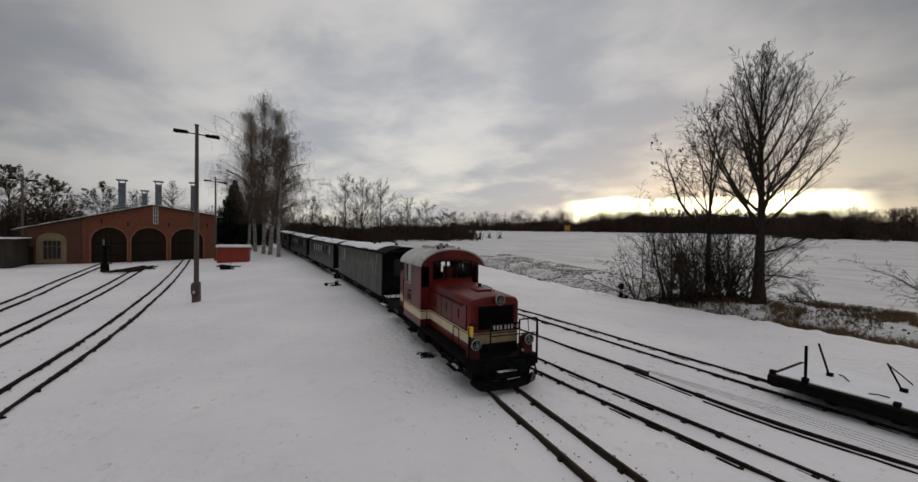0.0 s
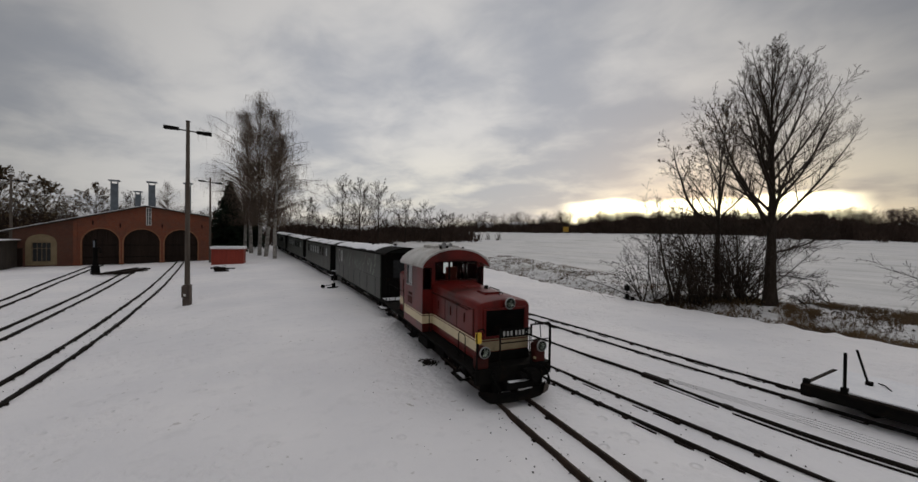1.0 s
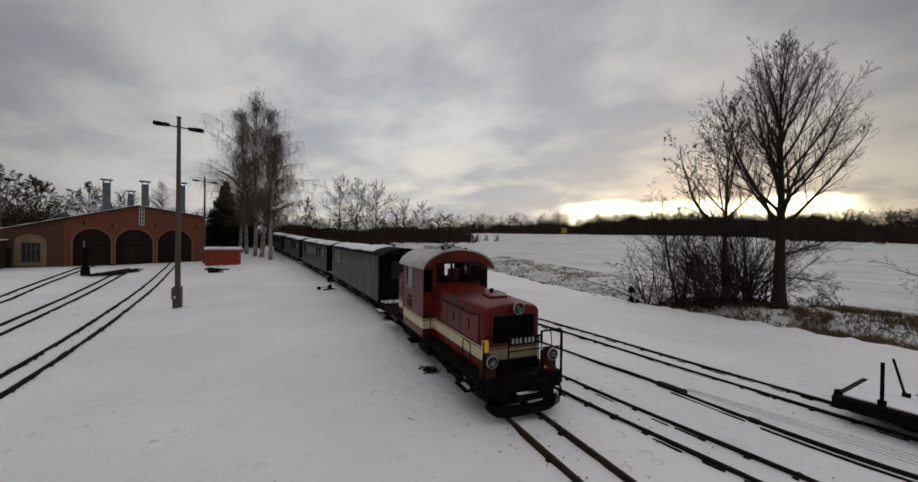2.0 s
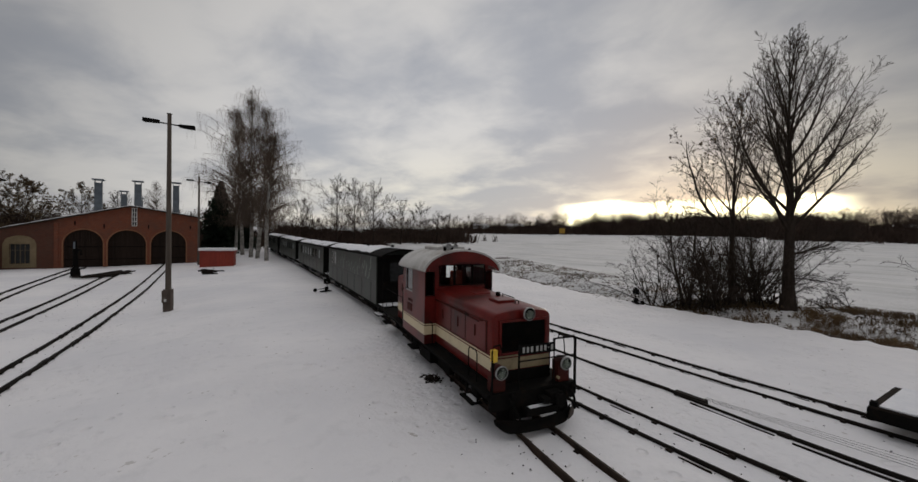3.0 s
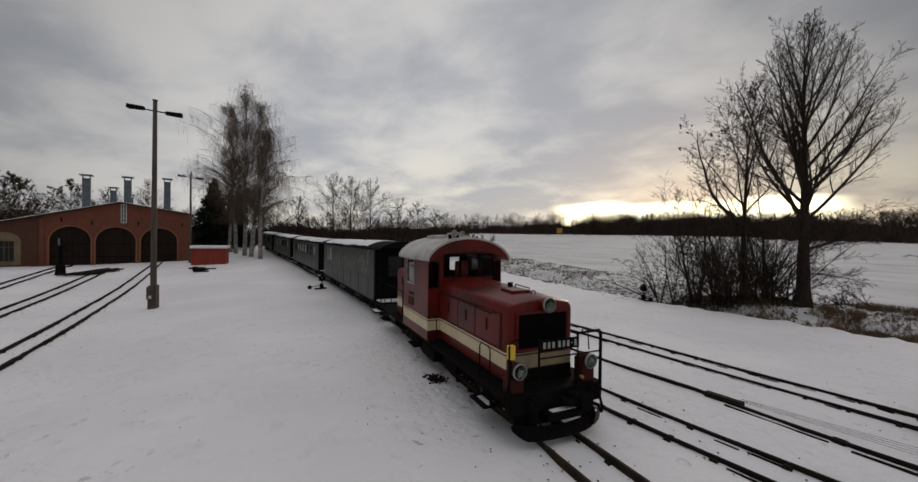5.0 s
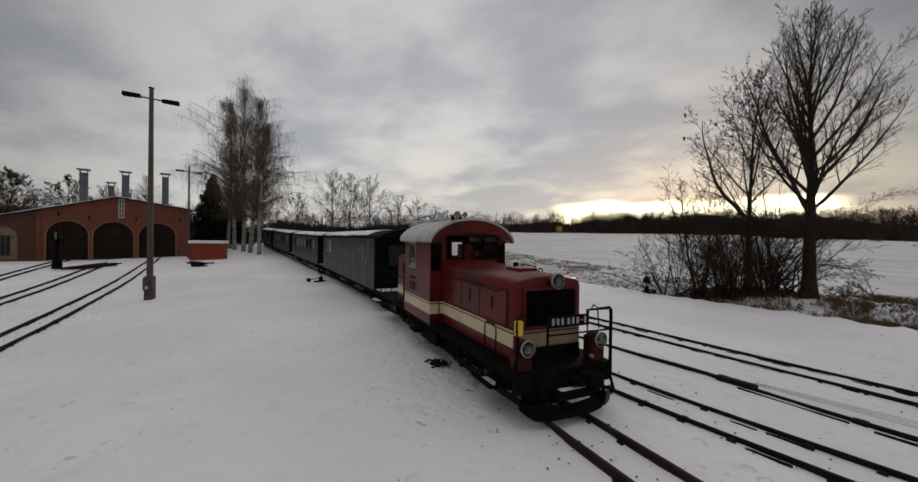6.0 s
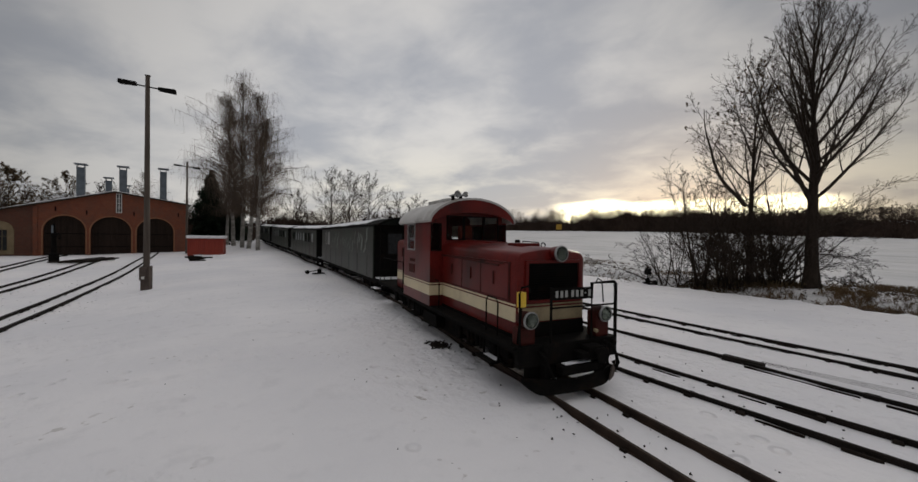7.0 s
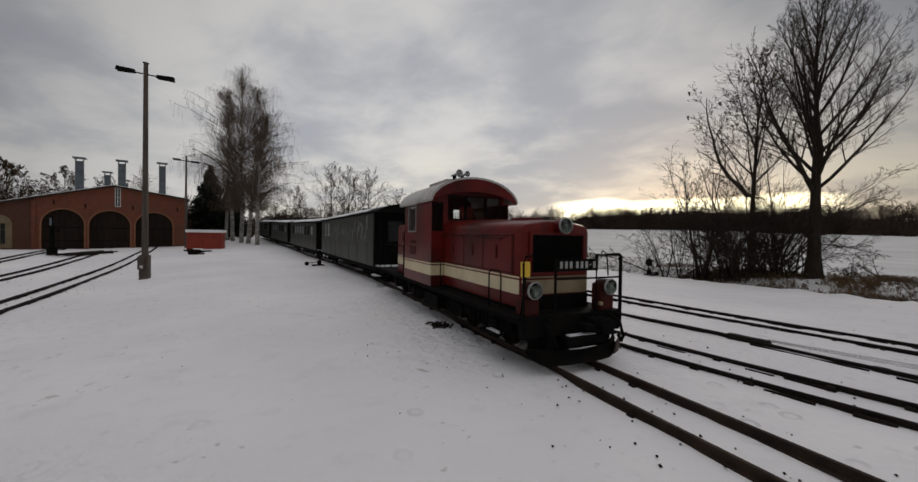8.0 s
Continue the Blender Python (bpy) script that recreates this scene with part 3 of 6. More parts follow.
def headlamp(c, r, depth, body_mat, name="headlamp"):
    x, y, z = c
    h = part(name, lathe(B(), (x, y + depth, z), (0, -1, 0), [(0, r * 0.55), (depth * 0.2, r * 0.9), (depth * 0.75, r), (depth - 0.003, r), (depth - 0.002, r * 0.9), (depth - 0.10, r * 0.88), (depth - 0.12, r * 0.5)], 22), body_mat, loco, "round electric headlamp with a pale rim", True)
    part("lamp_rim", lathe(B(), (x, y - 0.002, z), (0, -1, 0), [(0, r + 0.010), (0.022, r + 0.014), (0.036, r + 0.004), (0.038, r - 0.006), (0.030, r - 0.010), (0.0, r - 0.006), (0.0, r + 0.010)], 28, False), CHROME, h, "", True)
    part("reflector", lathe(B(), (x, y - 0.030, z), (0, 1, 0), [(0.095, 0.0), (0.085, r * 0.5), (0.045, r * 0.84), (0.0, r - 0.006), (0.002, r - 0.012), (0.035, r * 0.80), (0.065, r * 0.5), (0.078, r * 0.22), (0.055, r * 0.16), (0.052, 0.0)], 28), MIRROR, h, "silvered reflector bowl", True)
    g = part("lamp_lens", lathe(B(), (x, y - 0.031, z), (0, -1, 0), [(0, r - 0.008), (0.012, r * 0.72), (0.018, r * 0.3), (0.019, 0.0)], 28), GLASS, h, "bowed glass lens", True)
    g.visible_shadow = False
    return h


headlamp((0.06, 0.28, 2.36), 0.135, 0.22, RED)
for sx_ in (-1, 1):
    headlamp((sx_ * 0.79, -0.04, 1.31), 0.13, 0.30, DARKRED)
    part("lamp_housing", box(B(), sx_ * 0.80 - 0.15, 0.02, 0.88, sx_ * 0.80 + 0.16, 0.26, 1.36 if sx_ > 0 else 1.18, 0.05), DARKRED, loco)
part("tail_light", lathe(B(), (0.62, 0.02, 1.02), (0, -1, 0), [(0, 0.035), (0.05, 0.035), (0.06, 0.025)], 14), DARKCREAM, loco)
part("number_board", box(B(), -0.36, -0.035, 1.60, 0.52, -0.02, 1.80, 0.004), BLACK, loco, "black board with a pale running number as bars")
# the writing on the board as plain bars
for k, xc in enumerate((-0.27, -0.17, -0.07, 0.06, 0.16, 0.26, 0.345, 0.43)):
    w, z0, z1 = (0.018, 1.693, 1.709) if k == 6 else (0.026, 1.645, 1.757)
    part("pale_bar", box(B(), xc - w, -0.041, z0, xc + w, -0.033, z1), PALEGREY, loco)
part("yellow_box", box(B(), -0.98, -0.02, 1.52, -0.86, 0.08, 1.76, 0.012), YELLOW, loco, "yellow enamel connection box")
part("box_cable", tube(B(), [(-0.92, 0.03, 1.53), (-0.93, 0.05, 1.3), (-0.95, 0.08, 0.92)], 0.02, 7), BLACK, loco)


def bar(points, r=0.02, mat=None, name="handrail"):
    return part(name, tube(B(), points, r, 8), mat or BLACK, loco, "", True)


# front railing
bar([(0.50, -0.02, 0.9), (0.50, -0.02, 1.86), (1.02, -0.02, 1.87), (1.06, -0.02, 1.83), (1.06, -0.02, 0.62)], 0.030)
bar([(-0.37, -0.02, 0.9), (-0.37, -0.02, 1.82)], 0.022)
bar([(-0.37, -0.01, 1.47), (0.50, -0.01, 1.47), (1.06, -0.01, 1.47)], 0.016)
bar([(-0.97, -0.02, 0.9), (-0.99, -0.02, 1.74), (-0.95, -0.02, 1.84), (-0.82, -0.02, 1.86), (-0.78, -0.02, 1.76)], 0.018)
bar([(0.66, 0.05, 1.86), (0.70, 0.05, 1.93), (0.80, 0.05, 1.88), (0.84, 0.05, 1.50)], 0.012)
bar([(1.06, 0.03, 1.80), (1.12, 0.03, 1.74), (1.13, 0.03, 1.30), (1.07, 0.03, 1.24)], 0.012)
for sx_ in (-1, 1):
    for y in (0.72, 3.55):
        bar([(sx_ * 0.95, y, 0.9), (sx_ * 0.95, y, 1.48), (sx_ * 0.95, y + 0.06, 1.55), (sx_ * 0.95, y + 0.36, 1.55), (sx_ * 0.95, y + 0.42, 1.48), (sx_ * 0.95, y + 0.42, 0.9)], 0.014)
    bar([(sx_ * 0.95, 6.75, 0.9), (sx_ * 0.95, 6.75, 1.8), (sx_ * 0.95, 9.3, 1.8), (sx_ * 0.95, 9.3, 0.9)], 0.014)
part("fuel_tank", box(B(), -0.70, 3.1, 0.26, 0.70, 6.1, 0.62, 0.03), BLACK, loco)
# frame, deck, buffer beam, steps, plough
bm = B()
box(bm, -0.52, 0.05, 0.50, 0.52, 9.65, 0.84, 0.02)
part("main_frame", bm, BLACK, loco)
part("deck", box(B(), -1.08, 0.0, 0.84, 1.08, 9.7, 0.895, 0.01), BLACK, loco, "sooty black running board")
for sx_ in (-1, 1):
    part("side_sill", box(B(), sx_ * 1.00 - 0.02, 0.05, 0.765, sx_ * 1.00 + 0.02, 9.65, 0.84), BLACK, loco)
    for y in np.linspace(0.9, 8.9, 9):
        bm = B()
        hexa(bm, [(sx_ * 0.52, y, 0.52), (sx_ * 0.56, y, 0.52), (sx_ * 0.56, y + 0.03, 0.52), (sx_ * 0.52, y + 0.03, 0.52)], [(sx_ * 0.52, y, 0.84), (sx_ * 0.98, y, 0.84), (sx_ * 0.98, y + 0.03, 0.84), (sx_ * 0.52, y + 0.03, 0.84)])
        part("frame_rib", bm, BLACK, loco)
    for y0 in (0.62, 4.9, 8.7):
        s_ = part("step", box(B(), sx_ * 0.95 - 0.17, y0, 0.44, sx_ * 0.95 + 0.10, y0 + 0.62, 0.475, 0.006), BLACK, loco)
        part("step_hanger", box(B(), sx_ * 0.95 - 0.02, y0 + 0.02, 0.47, sx_ * 0.95 + 0.01, y0 + 0.06, 0.84), BLACK, s_)
        part("step_hanger", box(B(), sx_ * 0.95 - 0.02, y0 + 0.56, 0.47, sx_ * 0.95 + 0.01, y0 + 0.60, 0.84), BLACK, s_)
        if y0 < 1:
            part("step_snow", box(B(), sx_ * 0.95 - 0.06, y0 + 0.06, 0.476, sx_ * 0.95 + 0.05, y0 + 0.50, 0.488, 0.005), SNOWCAP, s_, "thin snow")
    # battery and air boxes below the deck
    part("battery_box", box(B(), sx_ * 0.72 - 0.22, 3.75, 0.34, sx_ * 0.72 + 0.22, 4.75, 0.66, 0.02), BLACK, loco)
    part("air_tank", lathe(B(), (sx_ * 0.72, 5.0, 0.50), (0, 1, 0), [(0, 0.08), (0.06, 0.15), (1.2, 0.15), (1.26, 0.08)], 16), BLACK, loco, "", True)
bm = B()
box(bm, -1.02, -0.06, 0.56, 1.02, 0.06, 0.90, 0.015)
part("buffer_beam", bm, BLACK, loco)
# black plate: low valance, and stand-in for the shade under the beam
part("front_valance", box(B(), -0.86, 0.0, 0.30, 0.86, 0.03, 0.57, 0.01), BLACK, loco)
part("buffer_beam_snow", box(B(), -0.20, -0.20, 0.565, 0.34, -0.09, 0.582, 0.006), SNOWCAP, loco, "strip of snow on the coupling ledge")
bm = B()
box(bm, -0.30, -0.24, 0.42, 0.45, -0.05, 0.563, 0.02)
part("coupling_ledge", bm, BLACK, loco)
bm = B()
box(bm, 0.22, -0.30, 0.62, 0.54, -0.06, 0.84, 0.03)
lathe(bm, (0.38, -0.30, 0.73), (0, -1, 0), [(0, 0.09), (0.08, 0.08), (0.10, 0.13), (0.13, 0.13), (0.14, 0.11)], 20)
box(bm, 0.05, -0.30, 0.66, 0.22, -0.06, 0.76, 0.02)
part("coupler", bm, BLACK, loco, "black central buffer coupling with screw hook")
for x0, x1 in ((-0.62, -0.45), (0.70, 0.60), (0.86, 0.92)):
    bar([(x0, -0.06, 0.80), (x0, -0.20, 0.74), ((x0 + x1) / 2, -0.26, 0.50), (x1, -0.20, 0.40), (x1, -0.12, 0.48)], 0.028, name="brake_hose")
for x0 in (-0.55, 0.75, 0.95):
    part("hose_tap", lathe(B(), (x0, -0.06, 0.82), (0, -1, 0), [(0, 0.045), (0.07, 0.045), (0.09, 0.02)], 10), BLACK, loco)
# plough: one bowed blade hung low before the wheels, its ends cut round
bm = B()
rows_ = []
for k in range(25):
    q = -1 + k / 12
    x, y = 0.93 * q, -0.24 + 0.20 * abs(q) ** 2.6
    z0, z1 = 0.15 + 0.16 * max(abs(q) - 0.72, 0) ** 1.6 / 0.13, 0.36 + 0.05 * abs(q)
    rows_.append([(x, y - 0.05, z0), (x, y + 0.01, (z0 + z1) / 2), (x, y - 0.02, z1), (x, y + 0.015, z1), (x, y + 0.04, (z0 + z1) / 2), (x, y - 0.015, z0)])
rings = [[bm.verts.new(p) for p in r] for r in rows_]
for r0, r1 in zip(rings, rings[1:]):
    for k in range(6):
        bm.faces.new((r0[k], r0[(k + 1) % 6], r1[(k + 1) % 6], r1[k]))
bm.faces.new(rings[0][::-1])
bm.faces.new(rings[-1])
part("plough_blade", bm, BLACK, loco, "", True)
for sx_ in (-1, 1):
    part("plough_stay", box(B(), sx_ * 0.55 - 0.04, -0.18, 0.34, sx_ * 0.55 + 0.04, -0.02, 0.60), BLACK, loco)
bm = B()
hexa(bm, ((0.72, -0.24, 0.20), (0.97, -0.10, 0.20), (0.97, -0.07, 0.20), (0.72, -0.21, 0.20)), ((0.78, -0.24, 0.40), (1.03, -0.10, 0.50), (1.03, -0.07, 0.50), (0.78, -0.21, 0.40)))
part("plough_flap", bm, CONCRETE, loco, "worn bare plough flap")


def wheelset(parent, y, r=0.36):
    bm = B()
    tube(bm, [(-0.5, y, 0.1 + r), (0.5, y, 0.1 + r)], 0.06, 10)
    for sx_ in (-1, 1):
        lathe(bm, (sx_ * 0.345, y, 0.1 + r), (sx_, 0, 0), [(-0.02, r + 0.025), (0.0, r + 0.025), (0.012, r), (0.085, r - 0.006), (0.09, r - 0.05), (0.05, r - 0.08), (0.05, 0.12), (0.11, 0.09), (0.12, 0.02)], 28)
    part("wheelset", bm, BLACK, parent)


def bogie(parent, yc, base, r=0.36):
    bm = B()
    for sx_ in (-1, 1):
        box(bm, sx_ * 0.62 - 0.05, yc - base / 2 - 0.5, 0.42, sx_ * 0.62 + 0.05, yc + base / 2 + 0.5, 0.62, 0.02)
        for s in (-1, 1):
            box(bm, sx_ * 0.66 - 0.08, yc + s * base / 2 - 0.13, 0.30, sx_ * 0.66 + 0.08, yc + s * base / 2 + 0.13, 0.60, 0.03)
        for s in (-0.5, -0.2, 0.2, 0.5):
            tube(bm, [(sx_ * 0.68, yc + s * 0.6, 0.36), (sx_ * 0.68, yc + s * 0.6, 0.62)], 0.05, 8)
    box(bm, -0.6, yc - 0.15, 0.42, 0.6, yc + 0.15, 0.6)
    part("bogie_frame", bm, BLACK, parent)
    for s in (-1, 1):
        wheelset(parent, yc + s * base / 2, r)


bogie(loco, 2.1, 1.6)
bogie(loco, 7.6, 1.6)

# cab: four walls with real windows, an arched roof on top
CW, C0, C1 = 1.1, 3.82, 6.12
FRONT_PANES = [(-1.06, -0.82, 2.30, 2.95), (0.86, 1.06, 2.30, 2.95), (-0.64, -0.20, 2.58, 3.15), (-0.14, 0.38, 2.58, 3.15), (0.44, 0.82, 2.58, 3.15)]
cab = part("cab", grid_wall(B(), lambda u, d, z: (u, C0 + d, z), [-CW, CW], [0.90, 3.19], FRONT_PANES + [(-CW, -0.95, 3.02, 3.19), (0.95, CW, 3.02, 3.19)], 0.05), RED, loco, "dark red driver's cab with see-through windows")
part("cab_back", grid_wall(B(), lambda u, d, z: (u, C1 - 0.05 + d, z), [-CW, CW], [0.90, 3.02], [(0.46, 0.86, 2.55, 2.98), (-0.80, -0.55, 2.62, 2.98)], 0.05), RED, cab)
for sx_ in (-1, 1):
    hole = [(5.06, 5.72, 2.28, 2.96)]
    part("cab_side", grid_wall(B(), lambda u, d, z: (sx_ * (CW - d), u, z), [C0 + 0.052, C1 - 0.052], [0.90, 3.02], hole, 0.05), RED, cab)
    part("window_frame", grid_wall(B(), lambda u, d, z: (sx_ * (CW + 0.012 - d), u, z), [5.02, 5.76], [2.24, 3.0], [(5.06, 5.72, 2.28, 2.96)], 0.03), CHROME, cab)
    pane = part("pane", box(B(), sx_ * (CW - 0.03) - 0.004, 5.06, 2.28, sx_ * (CW - 0.03) + 0.004, 5.72, 2.96), CABPANE, cab, "cab window reflecting the pale sky")
    for z0, z1 in ((1.17, 1.415), (1.445, 1.475)):
        part("stripe", box(B(), sx_ * (CW + 0.002) - 0.006, C0 - 0.006, z0, sx_ * (CW + 0.002) + 0.006, C1 + 0.004, z1), CREAM, cab, "chipped cream paint stripe")
    # builder's plate and raised lettering that cannot be read
    part("name_plate", box(B(), sx_ * (CW + 0.008) - 0.008, 5.05, 1.62, sx_ * (CW + 0.008) + 0.008, 5.55, 1.86, 0.003), DARKRED, cab)
    for k in range(6):
        part("dark_bar", box(B(), sx_ * (CW + 0.008) - 0.006, 5.02 + 0.08 * k, 1.93, sx_ * (CW + 0.008) + 0.006, 5.07 + 0.08 * k, 2.01), DARKRED, cab)
    part("grab_rail", tube(B(), [(sx_ * (CW + 0.05), 5.98, 1.2), (sx_ * (CW + 0.05), 5.98, 2.3)], 0.014, 6), BLACK, cab)
for z0, z1 in ((1.17, 1.415), (1.445, 1.475)):
    for a, b in ((-CW + 0.004, -HW - 0.008), (HW + 0.008, CW - 0.004)):
        part("stripe", box(B(), a, C0 - 0.008, z0, b, C0 + 0.004, z1), CREAM, cab)


def arch(x, half, rise_):
    return rise_ * math.sqrt(max(0.0, 1 - (x / half) ** 2)) ** 1.15


# arched end boards above the walls, then the roof sheet
for y, z0 in ((C0, 3.19), (C1 - 0.05, 3.02)):
    lim = 0.95 if z0 > 3.1 else CW
    xs = [lim * math.sin(t) for t in np.linspace(-math.pi / 2, math.pi / 2, 19)]
    part("end_board", strip_wall(B(), xs, lambda x: z0, lambda x: 3.02 + arch(x, CW + 0.10, 0.55), y, y + 0.05), RED, cab)
bm = B()
R0, R1, RH = 3.54, 6.30, CW + 0.12
ts = np.linspace(-math.pi / 2, math.pi / 2, 25)
outer = [(RH * math.sin(t), 3.03 + arch(RH * math.sin(t), RH, 0.60)) for t in ts]
inner = [((RH - 0.04) * math.sin(t), 2.99 + arch((RH - 0.04) * math.sin(t), RH - 0.04, 0.59)) for t in ts]
sec = [Vector((x, 0, z)) for x, z in outer + inner[::-1]]
rings = [[bm.verts.new(p + Vector((0, y, 0))) for p in sec] for y in (R0, R1)]
n = len(sec)
for k in range(n):
    bm.faces.new((rings[0][k], rings[0][(k + 1) % n], rings[1][(k + 1) % n], rings[1][k]))
for r in rings:
    for k in range(len(ts) - 1):
        bm.faces.new((r[k], r[k + 1], r[n - 2 - k], r[n - 1 - k]))
cab_roof = part("cab_roof", bm, ROOFGREY, cab, "pale grey arched cab roof with traces of snow", True)
xs = [(RH - 0.03) * math.sin(t) for t in np.linspace(-math.pi / 2, math.pi / 2, 19)]
part("roof_visor", strip_wall(B(), xs, lambda x: max(2.98, 2.90 + arch(x, RH, 0.36)), lambda x: 3.0 + arch(x, RH, 0.585), R0 + 0.01, R0 + 0.06), RED, cab_roof, "dark red arched visor above the windscreens")
bm = B()
strip_wall(bm, [-0.45, -0.25, 0, 0.25, 0.45], lambda x: 3.54, lambda x: 3.675 + 0.03 * (1 - (x / 0.45) ** 2), 4.5, 5.8)
part("roof_hatch", bm, ROOFGREY, cab_roof)
for x in (-0.30, 0.30):
    part("roof_rib", box(B(), x - 0.03, R0 + 0.4, 3.57, x + 0.03, 4.45, 3.64, 0.01), ROOFGREY, cab_roof)
for x, s in ((-0.42, 1.0), (-0.20, 0.8)):
    h = part("horn", lathe(B(), (x, 3.95, 3.72), (0, -1, 0), [(-0.25, 0.02), (0.0, 0.03 * s), (0.18, 0.045 * s), (0.26, 0.095 * s), (0.27, 0.085 * s), (0.22, 0.04 * s)], 16), CHROME, cab_roof, "dull metal warning horn", True)
    part("horn_foot", box(B(), x - 0.03, 3.95, 3.56, x + 0.03, 4.05, 3.70), BLACK, h)
part("roof_valve", lathe(B(), (0.30, 3.8, 3.58), (0, 0, 1), [(0, 0.04), (0.07, 0.04), (0.08, 0.02)], 10), BLACK, cab_roof)
# cab fittings seen through the panes
part("cab_floor", box(B(), -0.94, C0 + 0.06, 0.9, 0.94, C1 - 0.06, 0.96), BLACK, cab)
part("control_desk", box(B(), -0.55, 3.92, 0.96, 0.65, 4.32, 2.35, 0.04), BLACK, cab)
part("driver_seat", box(B(), -0.05, 4.4, 1.9, 0.36, 4.52, 2.95, 0.05), REDWOOD, cab, "red seat back")
for a, b, z0, z1 in FRONT_PANES:
    f = part("window_rubber", grid_wall(B(), lambda u, d, z: (u, C0 - 0.010 + d, z), [a - 0.025, b + 0.025], [z0 - 0.025, z1 + 0.025], [(a, b, z0, z1)], 0.03), BLACK, cab)
    g = part("pane", box(B(), a, C0 + 0.022, z0, b, C0 + 0.028, z1), GLASS, f)
    g.visible_shadow = False
# rear hood
rear = part("rear_hood", hood([(C1 + 0.002, 0.80, 0.90, 2.52, 0.06, 0.12), (7.95, 0.80, 0.90, 2.50, 0.06, 0.12), (8.05, 0.74, 0.90, 2.44, 0.05, 0.12)]), RED, loco, "dark red rear hood", True)
for z0, z1 in ((1.17, 1.415), (1.445, 1.475)):
    for sx_ in (-1, 1):
        part("stripe", box(B(), sx_ * 0.802 - 0.006, C1 + 0.01, z0, sx_ * 0.802 + 0.006, 7.94, z1), CREAM, rear)
for sx_ in (-1, 1):
    part("hatch", box(B(), sx_ * 0.80 - 0.012, 7.0, 1.95, sx_ * 0.80 + 0.012, 7.4, 2.25, 0.004), DARKRED, rear)


